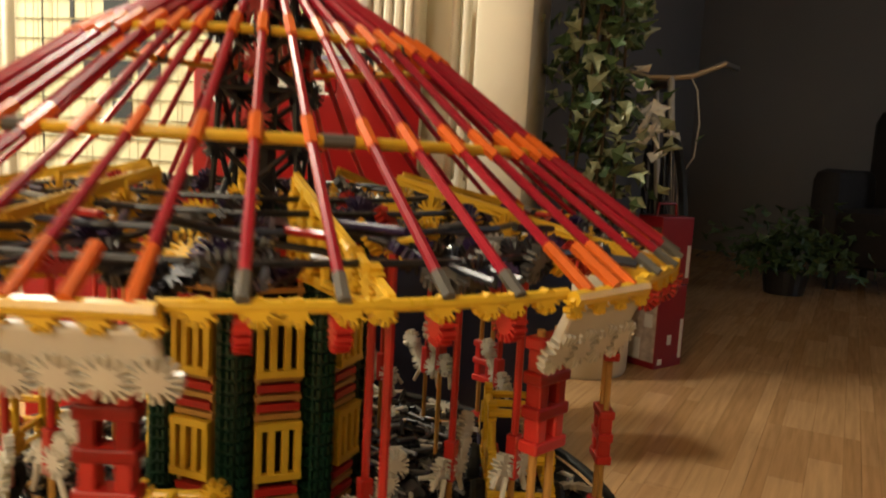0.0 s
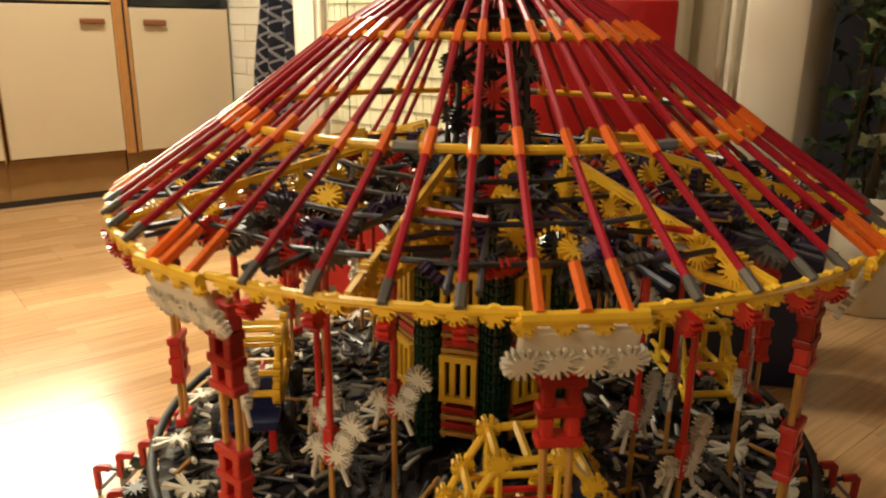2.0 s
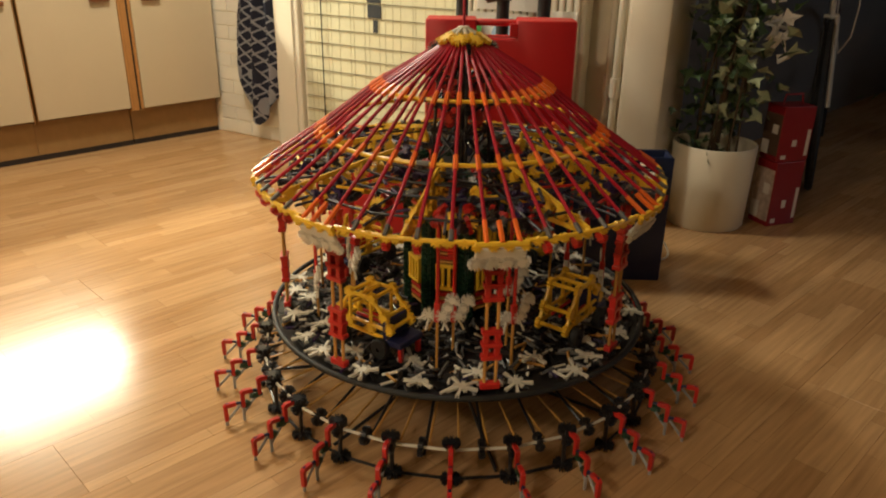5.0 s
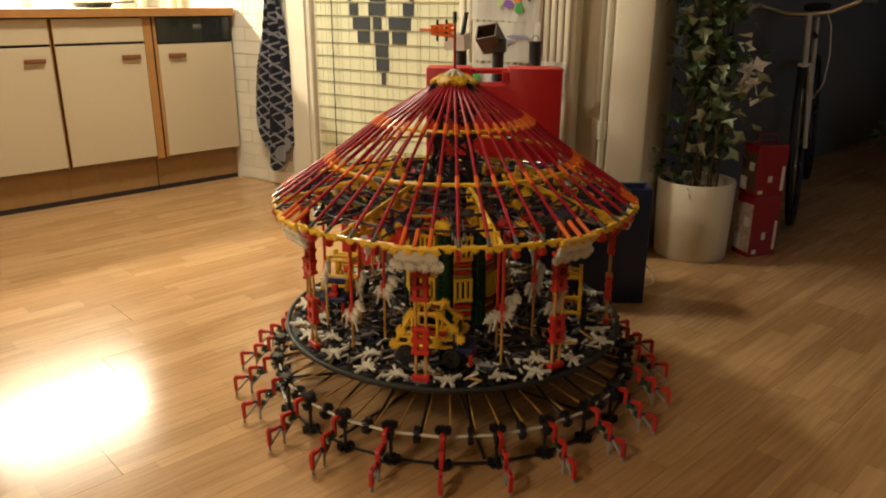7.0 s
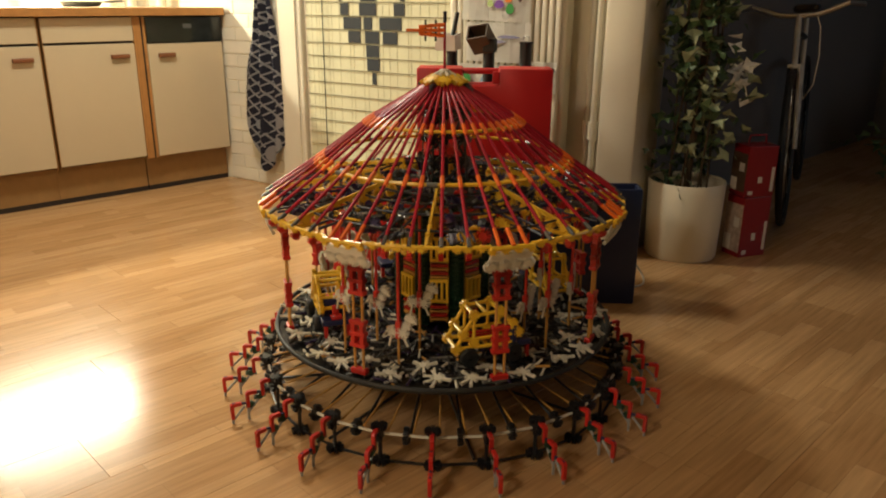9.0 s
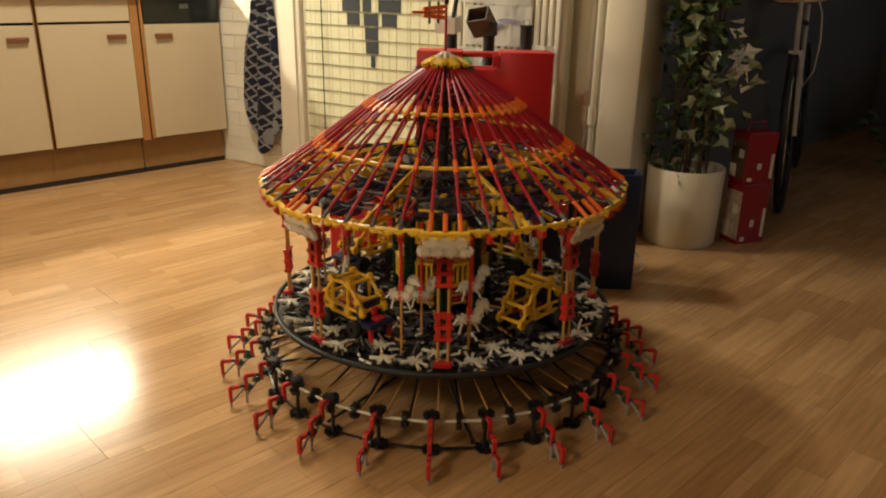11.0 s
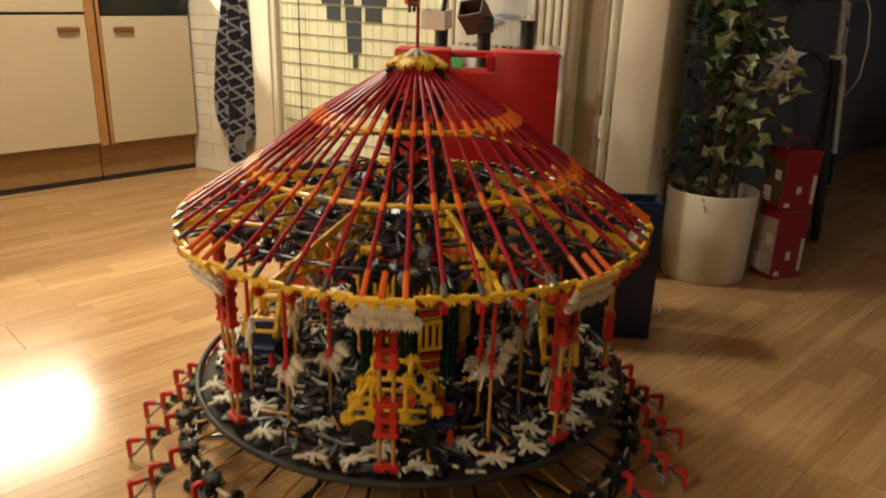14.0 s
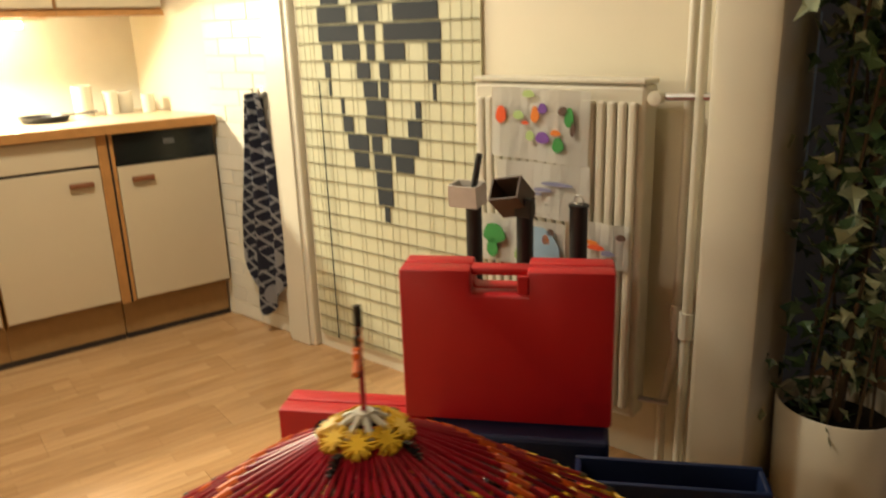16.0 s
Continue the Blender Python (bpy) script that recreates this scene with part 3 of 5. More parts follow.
        verts = [(-hs + 2 * hs * i / n, -0.004 * math.sin(i * 1.1 + k), -hz + 2 * hz * k) for k in (0, 1) for i in range(n + 1)]
        push(bm, verts, [(i, i + 1, n + 2 + i, n + 1 + i) for i in range(n)])
        bmesh.ops.solidify(bm, geom=bm.faces[:], thickness=0.0012)
        part("sheet", bm, PAPER, ob)
        for c, x, z, rx, rz in dabs:
            bm = bmesh.new()
            n = 14
            pts = [(x * hs + rx * math.cos(math.tau * i / n) * (1 + 0.12 * math.sin(5 * i)), -0.0075, z * hz + rz * math.sin(math.tau * i / n)) for i in range(n)]
            push(bm, pts + [(a, b + 0.0012, d) for a, b, d in pts], [tuple(range(n))] + [(i, (i + 1) % n, n + (i + 1) % n, n + i) for i in range(n)])
            part("crayon_mark", bm, DAB[c], ob)
    drawing("white drawing of a wreath of coloured blobs on the radiator", 1.612, 1.915, 0.866, 1.058,
            [(0, -0.78, 0.22, 0.018, 0.024), (4, -0.40, 0.25, 0.018, 0.012), (3, -0.05, 0.30, 0.013, 0.022), (2, 0.10, 0.48, 0.014, 0.014), (5, 0.52, 0.45, 0.016, 0.012), (1, 0.64, 0.30, 0.014, 0.026),
             (2, 0.12, -0.32, 0.022, 0.016), (3, 0.38, -0.15, 0.016, 0.008), (1, 0.44, -0.48, 0.018, 0.020), (4, -0.14, -0.30, 0.014, 0.014), (5, 0.72, 0.0, 0.008, 0.02), (4, -0.2, 0.85, 0.02, 0.01), (0, -0.25, 0.05, 0.012, 0.005)], 2)
    drawing("white drawing with a blue scribble on the radiator", 1.63, 1.92, 0.71, 0.862, [(7, 0.35, 0.3, 0.05, 0.006), (7, 0.05, 0.05, 0.03, 0.006), (7, -0.1, -0.1, 0.02, 0.005)])
    drawing("blue drawing of a palm island on the radiator", 1.55, 1.85, 0.56, 0.70, [(6, 0.45, 0.0, 0.07, 0.055), (1, -0.55, 0.2, 0.04, 0.03), (1, -0.6, -0.4, 0.02, 0.03), (3, 0.62, 0.3, 0.012, 0.014), (4, 0.05, -0.5, 0.02, 0.02), (3, 0.28, -0.45, 0.012, 0.008), (5, 0.72, 0.62, 0.012, 0.010)])
    drawing("pale drawing with red and slate marks on the radiator", 1.90, 2.035, 0.60, 0.72, [(0, -0.3, -0.1, 0.025, 0.008), (7, 0.2, -0.3, 0.02, 0.008), (5, 0.75, 0.5, 0.014, 0.009), (3, -0.5, 0.1, 0.02, 0.006)])
    # fire irons: black tubes before the radiator
    for s, off, top, label in ((1.976, 0.30, 0.795, "black tube with a metal ring on top"), (1.82, 0.30, 0.78, "black tube with a tilted brown box on top"), (1.655, 0.30, 0.80, "black tube with a white box and a black stick on top")):
        tb = thing("black_tube", label, "tube", W @ pose(s, -off, 0), "black tubes")
        bm = bmesh.new()
        rod(bm, (0, 0, FLOOR_Z), (0, 0, top), 0.022, 18)
        part("tube", bm, BLACKTUBE, tb, smooth=True)
        if "ring" in label:
            bm = bmesh.new()
            tube(bm, [(0.012 * math.cos(math.tau * i / 12), 0, top + 0.016 + 0.012 * math.sin(math.tau * i / 12)) for i in range(13)], 0.002, 5)
            part("ring", bm, METAL, tb)
            bm = bmesh.new()
            rod(bm, (0, 0, top), (0, 0, top + 0.006), 0.025, 18)
            part("cap", bm, BLACKTUBE, tb)
        else:
            mat = BROWNBOX if "brown" in label else CARDW
            t = pose(-0.015, -0.005, top - (0.0 if "brown" in label else 0.035), 48 if "brown" in label else 6, -10 if "brown" in label else 0, 10)
            w, h = (0.04, 0.085) if "brown" in label else (0.042, 0.055)
            bm = bmesh.new()
            for x0, x1, y0, y1, z0, z1 in ((-w, w, -0.032, -0.028, 0, h), (-w, w, 0.028, 0.032, 0, h), (-w, -w + 0.004, -0.028, 0.028, 0, h), (w - 0.004, w, -0.028, 0.028, 0, h), (-w, w, -0.032, 0.032, -0.004, 0)):
                box(bm, x0, x1, y0, y1, z0, z1, t)
            part("open_box", bm, mat, tb, "brown open box" if "brown" in label else "white open box")
            if "stick" in label:
                bm = bmesh.new()
                rod(bm, (0.0, 0, top), (0.022, 0, top + 0.10), 0.009, 8)
                part("stick", bm, BLACKTUBE, tb)
            else:
                bm = bmesh.new()
                box(bm, 0.0, 0.05, -0.05, -0.025, top - 0.02, top + 0.03, None, 0.004)
                part("bracket", bm, BLACKTUBE, tb)


def rod_mesh(a, b):
    bm = bmesh.new()
    rod(bm, (a, 0, 0), (b, 0, 0), 0.0018, 6)
    return bm


def prism(bm, outline, y0, y1, bevel):
    """An outline in x and z, given thickness and rounded edges."""
    t = bmesh.new()
    n = len(outline)
    push(t, [(x, y, z) for y in (y0, y1) for x, z in outline], [tuple(range(n)), tuple(range(2 * n - 1, n - 1, -1))] + [(i, n + i, n + (i + 1) % n, (i + 1) % n) for i in range(n)])
    bmesh.ops.recalc_face_normals(t, faces=t.faces[:])
    bmesh.ops.bevel(t, geom=t.edges[:], offset=bevel, segments=2, affect="EDGES", profile=0.5)
    t.verts.index_update()
    push(bm, [v.co[:] for v in t.verts], [[v.index for v in f.verts] for f in t.faces])
    t.free()


def build_case(name, label, m, w, d, h, handle):
    ob = thing(name, label, "case", m)
    bm = bmesh.new()
    hw = 0.06
    hc = w * 0.47
    # two half shells, with a notch for the handle in the top edge
    for side, (y0, y1) in (("front_shell", (0, d / 2 - 0.001)), ("back_shell", (d / 2 + 0.001, d))):
        bm = bmesh.new()
        if handle:
            prism(bm, [(0, 0), (w, 0), (w, h), (hc + hw, h), (hc + hw, h - 0.055), (hc - hw, h - 0.055), (hc - hw, h), (0, h)], y0, y1, 0.008)
        else:
            prism(bm, [(0, 0), (w, 0), (w, h), (0, h)], y0, y1, 0.008)
        part(side, bm, CASE, ob, smooth=True)
    if handle:
        bm = bmesh.new()
        box(bm, hc - hw - 0.006, hc + hw + 0.006, d * 0.3, d * 0.7, h - 0.022, h - 0.004, None, 0.007)
        part("handle", bm, CASE, ob, smooth=True)
        bm = bmesh.new()
        box(bm, hc + hw - 0.02, hc + hw + 0.004, -0.004, 0.01, h - 0.05, h - 0.01, None, 0.003)
        part("latch", bm, CASE, ob)
    return ob


def build_floor_things():
    bx = thing("storage_bin", "dark blue open plastic storage bin on the floor", "bin", B)
    u0, u1, n0, n1, h = -0.35, 0.012, -0.085, 0.012, 0.375
    bm = bmesh.new()
    box(bm, u0, u1, n0, n0 + 0.012, FLOOR_Z, h, None, 0.005)
    part("front_panel", bm, BOX, bx, smooth=True)
    bm = bmesh.new()
    box(bm, u0, u1, n1 - 0.012, n1, FLOOR_Z, h, None, 0.005)
    part("back_panel", bm, BOX, bx, smooth=True)
    for x0 in (u0, u1 - 0.012):
        bm = bmesh.new()
        box(bm, x0, x0 + 0.012, n0 + 0.012, n1 - 0.012, FLOOR_Z, h - 0.002, None, 0.004)
        part("side_panel", bm, BOX, bx, smooth=True)
    # solid block added to stand for the dark recess inside the bin
    bm = bmesh.new()
    box(bm, u0 + 0.012, u1 - 0.012, n0 + 0.012, n1 - 0.012, 0.003, 0.30)
    part("insert", bm, BLUE, bx, "navy block added for the dark recess of the bin")
    # crate added to carry the case and fill the dark space below it
    bm = bmesh.new()
    box(bm, -0.67, -0.28, 0.06, 0.26, FLOOR_Z, 0.374, None, 0.01)
    solo("crate", bm, BOX, "added dark blue crate filling the dark space below the red case", "crate", "", B)
    build_case("carrying_case", "red plastic carrying case standing on an added dark blue crate", B @ pose(-0.73, 0.115, 0.377), 0.456, 0.11, 0.353, True)
    build_case("carrying_case", "red plastic carrying case standing on the floor", B @ pose(-1.04, 0.12, FLOOR_Z), 0.36, 0.11, 0.392, False)
    # cable beside the blue box
    bm = bmesh.new()
    pts = [B @ Vector(p) for p in ((0.0, 0.18, 0.07), (0.05, 0.17, 0.05), (0.085, 0.15, 0.005), (0.08, 0.10, FLOOR_Z + 0.006), (0.03, 0.06, FLOOR_Z + 0.005), (0.0, 0.05, FLOOR_Z + 0.005))]
    fine = []
    for i in range(len(pts) - 1):
        for t in range(5):
            p0, p1, p2, p3 = pts[max(0, i - 1)], pts[i], pts[i + 1], pts[min(len(pts) - 1, i + 2)]
            u = t / 5
            fine.append(0.5 * ((2 * p1) + (-p0 + p2) * u + (2 * p0 - 5 * p1 + 4 * p2 - p3) * u * u + (-p0 + 3 * p1 - 3 * p2 + p3) * u ** 3))
    tube(bm, fine + [pts[-1]], 0.0035, 6)
    solo("cable", bm, CABLE, "white cable looping from the blue box onto the floor", "cable")
    # ivy in a cream pot
    pl = thing("potted_ivy", "tall ivy climbing from a plain cream pot on the floor", "plant", pose(-0.068, 1.40, 0))
    bm = bmesh.new()
    lathe(bm, [(0.001, FLOOR_Z), (0.134, FLOOR_Z), (0.139, FLOOR_Z + 0.01), (0.147, 0.282), (0.144, 0.286), (0.138, 0.282), (0.137, 0.22), (0.001, 0.22)], 64)
    part("pot", bm, POT, pl, smooth=True)
    bm = bmesh.new()
    lathe(bm, [(0.001, 0.232), (0.07, 0.236), (0.137, 0.226)], 24)
    part("soil", bm, SOIL, pl)
    bm = bmesh.new()
    tube(bm, [(0.0, 0, 0.22), (0.01, 0.01, 0.8), (0.0, 0.02, 1.4), (0.02, 0, 2.0)], 0.014, 8)
    part("moss_pole", bm, STEM, pl)
    rnd = random.Random(11)
    for k in range(7):
        bm = bmesh.new()
        a = k * 0.9
        tube(bm, [(0.08 * math.cos(a + z * 1.4) * (1 - 0.2 * z), 0.08 * math.sin(a + z * 1.4) * (1 - 0.2 * z), z) for z in [0.22 + 0.12 * i for i in range(15)]], 0.004, 5)
        part("stem", bm, STEM, pl)
    rnd = random.Random(19)
    tufts = [(z, rnd.uniform(0, 6.28), rnd.uniform(0.03, 0.10), rnd.uniform(0.035, 0.075)) for z in np.linspace(0.28, 1.95, 46)]
    for name, mat, count, seed in (("dark_leaves", LEAF, 820, 3), ("pale_leaves", LEAF2, 480, 5)):
        rnd = random.Random(seed)
        bm = bmesh.new()
        for i in range(count):
            z, a, r, spread = tufts[rnd.randrange(0, len(tufts), 1 if mat is LEAF else 2)]
            if z < 0.42 and rnd.random() < 0.35:
                continue
            p = Vector((r * math.cos(a) + rnd.gauss(0, spread), r * math.sin(a) + rnd.gauss(0, spread), max(0.25, z + rnd.gauss(0, spread))))
            leaf_into(bm, p, rnd.uniform(0.03, 0.075), rnd)
        ob = part(name, bm, mat, pl, "cream-edged pale leaves" if "pale" in name else "dark green leaves")
        ob["kind"] = "stuff"
    bm = bmesh.new()
    rnd = random.Random(8)
    for i in range(16):
        leaf_into(bm, Vector((0.12 + rnd.gauss(0, 0.02), 0.06 + rnd.gauss(0, 0.02), 0.68 + rnd.gauss(0, 0.045))), rnd.uniform(0.06, 0.09), rnd)
    part("white_leaves", bm, PAPER, pl, "almost white leaves")
    # two red gift boxes
    for k, (z0, z1, turn) in enumerate(((FLOOR_Z, 0.225, -24), (0.227, 0.425, -30))):
        gb = thing("gift_box", "red card gift box with white print", "box", pose(0.110, 1.585, z0, 0, 0, turn), "stacked gift boxes")
        h = z1 - z0
        bm = bmesh.new()
        box(bm, -0.048, 0.048, -0.065, 0.065, 0, h, None, 0.003)
        part("carton", bm, CARD, gb)
        for (x0, x1, y0, y1, a, b) in ((-0.040, -0.004, -0.0695, -0.0675, 0.10, 0.35), (0.0475, 0.0495, 0.045, 0.058, 0.10, 0.58), (0.0475, 0.0495, -0.012, 0.006, 0.28, 0.40), (0.0475, 0.0495, -0.05, -0.03, 0.05, 0.12), (0.006, 0.034, -0.0695, -0.0675, 0.5, 0.66)):
            bm = bmesh.new()
            box(bm, x0, x1, y0, y1, a * h, b * h)
            part("print", bm, CARDW, gb, "white printed patch")
        bm = bmesh.new()
        box(bm, -0.045, 0.045, -0.0675, -0.0645, 0.02, h - 0.03)
        part("picture_panel", bm, BROWNBOX if k else material("faded_print", (0.42, 0.33, 0.27), 0.5, vary=0.7, scale=45), gb, "faded printed picture")
        if k:
            bm = bmesh.new()
            tube(bm, [(0, -0.04, h), (0, -0.035, h + 0.035), (0, 0.035, h + 0.035), (0, 0.04, h)], 0.004, 6)
            part("carry_loop", bm, CARD, gb)


def build_dark_room():
    bk = thing("bicycle", "parked bicycle with steel tubes in the dark room", "bicycle", pose(0.045, 2.12, FLOOR_Z, -4, 0, 108))
    def wheel(x):
        bm = bmesh.new()
        torus(bm, 0.33, 0, 0.016, 40, 6)
        bmesh.ops.transform(bm, matrix=pose(x, 0, 0.346, 90), verts=bm.verts[:])
        w = part("wheel", bm, RUBBER, bk)
        bm = bmesh.new()
        for i in range(14):
            a = math.tau * i / 14
            rod(bm, (x, 0, 0.346), (x + 0.32 * math.cos(a), 0, 0.346 + 0.32 * math.sin(a)), 0.0012, 4)
        part("spokes", bm, METAL, w)
    wheel(0.0)
    wheel(1.05)
    # fork blades coloured apart: black for the dark side, pale for the bright one
    for a, b, r, mat, nm in (((0.0, 0.03, 0.346), (0.078, 0.022, 0.70), 0.007, BLACK, "fork_blade"), ((0.0, -0.03, 0.346), (0.078, -0.022, 0.70), 0.010, STEEL, "fork_blade"), ((0.078, -0.028, 0.70), (0.078, 0.028, 0.70), 0.010, STEEL, "fork_crown"), ((0.078, 0, 0.69), (0.12, 0, 0.915), 0.013, STEEL, "stem"), ((0.10, 0, 0.80), (0.55, 0, 0.32), 0.016, BLACK, "down_tube"),
                             ((0.11, 0, 0.84), (0.70, 0, 0.80), 0.015, BLACK, "top_tube"), ((0.55, 0, 0.32), (0.72, 0, 0.92), 0.013, CABLE, "seat_tube"), ((0.55, 0, 0.32), (1.05, 0, 0.346), 0.010, BLACK, "chain_stay"), ((0.70, 0, 0.80), (1.05, 0, 0.346), 0.009, BLACK, "seat_stay")):
        bm = bmesh.new()
        rod(bm, a, b, r, 10)
        part(nm, bm, mat, bk)
    bm = bmesh.new()
    tube(bm, [(0.22, 0.25, 0.945), (0.13, 0.19, 0.955), (0.12, 0.08, 0.915), (0.12, 0.0, 0.91), (0.12, -0.08, 0.915), (0.13, -0.19, 0.955), (0.22, -0.25, 0.945)], 0.011, 8)
    part("handlebar", bm, METAL, bk)
    bm = bmesh.new()
    tube(bm, [(0.12, -0.07, 0.915), (0.09, -0.09, 0.86), (0.06, -0.095, 0.74), (0.07, -0.08, 0.62), (0.12, -0.04, 0.55), (0.22, -0.02, 0.66)], 0.003, 6)
    part("brake_cable", bm, CABLE, bk)
    bm = bmesh.new()
    box(bm, 0.60, 0.86, -0.06, 0.06, 0.92, 0.96, None, 0.02)
    part("saddle", bm, BLACK, bk)
    # armchair with a cushion, and a soft dark heap before it
    ch = thing("armchair", "black upholstered armchair in the dark room", "chair", pose(0.95, 3.9, FLOOR_Z, 0, 0, -15))
    bm = bmesh.new()
    box(bm, -0.40, 0.40, -0.35, 0.35, 0.12, 0.42, None, 0.06)
    part("seat", bm, SOFT, ch, smooth=True)
    bm = bmesh.new()
    box(bm, -0.40, 0.40, 0.25, 0.45, 0.30, 0.98, None, 0.09)
    part("backrest", bm, SOFT, ch, smooth=True)
    for s in (-1, 1):
        bm = bmesh.new()
        box(bm, s * 0.42 - 0.08, s * 0.42 + 0.08, -0.36, 0.38, 0.10, 0.62, None, 0.06)
        part("armrest", bm, SOFT, ch, smooth=True)
        for y in (-0.3, 0.3):
            bm = bmesh.new()
            rod(bm, (s * 0.36, y, 0), (s * 0.36, y, 0.13), 0.02, 10)
            part("leg", bm, BLACK, ch)
    bm = bmesh.new()
    box(bm, -0.20, 0.20, 0.06, 0.20, 0.44, 0.72, None, 0.06)
    solo("cushion", bm, PILLOW, "grey cushion leaning in the armchair", "cushion", "", pose(0.95, 3.9, FLOOR_Z, 0, 0, -15), True)
    heap = thing("shrub", "dark leafy pot plant on the floor of the dark room", "plant", pose(0.33, 3.35, FLOOR_Z))
    bm = bmesh.new()
    lathe(bm, [(0.001, 0), (0.09, 0), (0.11, 0.12), (0.001, 0.11)], 24)
    part("pot", bm, BLACK, heap)
    bm = bmesh.new()
    rnd = random.Random(21)
    for i in range(260):
        leaf_into(bm, Vector((rnd.gauss(0, 0.16), rnd.gauss(0, 0.13), 0.12 + abs(rnd.gauss(0, 0.12)))), 0.07, rnd)
    part("leaves", bm, LEAF, heap)
    # unseen ceiling lamps over the kitchen and, added only for fill, in the room behind
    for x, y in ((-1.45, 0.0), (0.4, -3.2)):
        cl = thing("ceiling_lamp", "unseen round lit ceiling lamp with a cream shade", "lamp", pose(x, y, 0), "ceiling lamps")
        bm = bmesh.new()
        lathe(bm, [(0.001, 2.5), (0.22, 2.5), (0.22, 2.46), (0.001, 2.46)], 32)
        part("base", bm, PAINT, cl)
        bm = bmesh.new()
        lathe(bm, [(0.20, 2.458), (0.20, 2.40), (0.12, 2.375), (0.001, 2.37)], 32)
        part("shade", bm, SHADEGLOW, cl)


build_shell()
build_kitchen()
build_back_wall_things()
build_floor_things()
build_dark_room()


# ---- the carousel model ----
SPEED, PHASE, ARMS, ARM_PHASE = 13.8, 29.4, 25, -46.6


def build_base():
    base = thing("carousel_stand", "fixed ring of stepped red and black legs under the toy carousel", "toy stand", pose(0, 0, FLOOR_Z))
    post = bmesh.new()                      # black inner post with its floor connector
    rod(post, (0.462, 0, 0.004), (0.462, 0, 0.098), 0.0045, 6)
    snowflake(post, pose(0.462, 0, 0.008), range(8), 45, 0.020, 0.010)
    snowflake(post, pose(0.462, 0, 0.075, 90), range(8), 45, 0.020, 0.010)
    snowflake(post, pose(0.466, 0, 0.095), range(8), 45, 0.018, 0.008)
    post = mesh_of(post, BLACK, "inner_post")
    steps = []                              # three red corner pieces stepping outward
    for r, z in ((0.498, 0.092), (0.535, 0.070), (0.573, 0.047)):
        red = bmesh.new()
        prism(red, [(r - 0.022, z - 0.004), (r - 0.004, z - 0.004), (r - 0.004, z - 0.036), (r + 0.004, z - 0.036), (r + 0.005, z + 0.001), (r - 0.001, z + 0.006), (r - 0.022, z + 0.005)], -0.0045, 0.0045, 0.001)
        steps.append(mesh_of(red, CRIMSON, "corner_piece"))
    dark = bmesh.new()                      # dark rods between the steps
    rod(dark, (0.46, 0, 0.093), (0.50, 0, 0.093), 0.0034)
    rod(dark, (0.495, 0, 0.066), (0.535, 0, 0.072), 0.0034)
    rod(dark, (0.535, 0, 0.045), (0.573, 0, 0.051), 0.0034)
    dark = mesh_of(dark, BLUE, "step_link")
    foot = bmesh.new()
    for r, z in ((0.535, 0.034), (0.573, 0.016)):
        rod(foot, (r, 0, 0.0), (r, 0, z), 0.0034)
    rod(foot, (0.502, 0, 0.058), (0.535, 0, 0.02), 0.003)
    rod(foot, (0.542, 0, 0.040), (0.569, 0, 0.012), 0.003)
    foot = mesh_of(foot, SILVER, "feet")
    green = bmesh.new()
    snowflake(green, pose(0.506, 0, 0.055, 90), range(5), 45, 0.014, 0.007)
    snowflake(green, pose(0.530, 0, 0.038, 90), range(5), 45, 0.011, 0.007)
    green = mesh_of(green, GREEN, "green_connectors")
    for i in range(ARMS):
        m = pose(0, 0, 0, 0, 0, ARM_PHASE + i * 360 / ARMS)
        for s in steps:
            put("corner_piece", s, base, m, "red corner piece")
        put("step_link", dark, base, m)
        put("foot", foot, base, m)
        put("green_connector", green, base, m)
        put("inner_post", post, base, m)
    # rings between the posts: white above, black on the floor
    c = 2 * 0.462 * math.sin(math.pi / ARMS)
    w = bmesh.new()
    rod(w, (0, -c * 0.42, 0), (0, c * 0.42, 0), 0.0034)
    w = mesh_of(w, WHITE, "ring_rod")
    k = bmesh.new()
    rod(k, (0, -c * 0.48, 0), (0, c * 0.48, 0), 0.0034)
    k = mesh_of(k, BLACK, "floor_rod")
    mid = bmesh.new()
    snowflake(mid, pose(0, 0, 0, 90), range(8), 45, 0.019, 0.010)
    mid = mesh_of(mid, BLACK, "ring_connector")
    rr = 0.462 * math.cos(math.pi / ARMS)
    for i in range(ARMS):
        a = ARM_PHASE + (i + 0.5) * 360 / ARMS
        put("ring_rod", w, base, pose(*polar(rr, a, 0.075), 0, 0, a))
        put("floor_rod", k, base, pose(*polar(rr, a, 0.008), 0, 0, a))
        put("ring_connector", mid, base, pose(*polar(rr, a, 0.075), 0, 0, a))
    # radial rods under the deck
    t = bmesh.new()
    rod(t, (0.14, 0, 0.128), (0.452, 0, 0.078), 0.0026)
    t = mesh_of(t, TAN, "spoke")
    d = bmesh.new()
    rod(d, (0.30, 0, 0.125), (0.462, 0, 0.060), 0.0032)
    d = mesh_of(d, BLACK, "brace")
    for i in range(2 * ARMS):
        put("spoke", t, base, pose(0, 0, 0, 0, 0, ARM_PHASE + (i + 0.25) * 180 / ARMS))
        if i % 2:
            put("brace", d, base, pose(0, 0, 0, 0, 0, ARM_PHASE + (i + 0.1) * 180 / ARMS))
    bm = bmesh.new()
    rod(bm, (0, 0, 0.0), (0, 0, 0.155), 0.05, 20)
    part("hub", bm, BLACK, base, "black hub")
    bm = bmesh.new()
    rod(bm, polar(0.05, 0, 0.006), polar(0.44, 10, 0.006), 0.004)
    arm = mesh_of(bm, BLACK, "hub_arm")
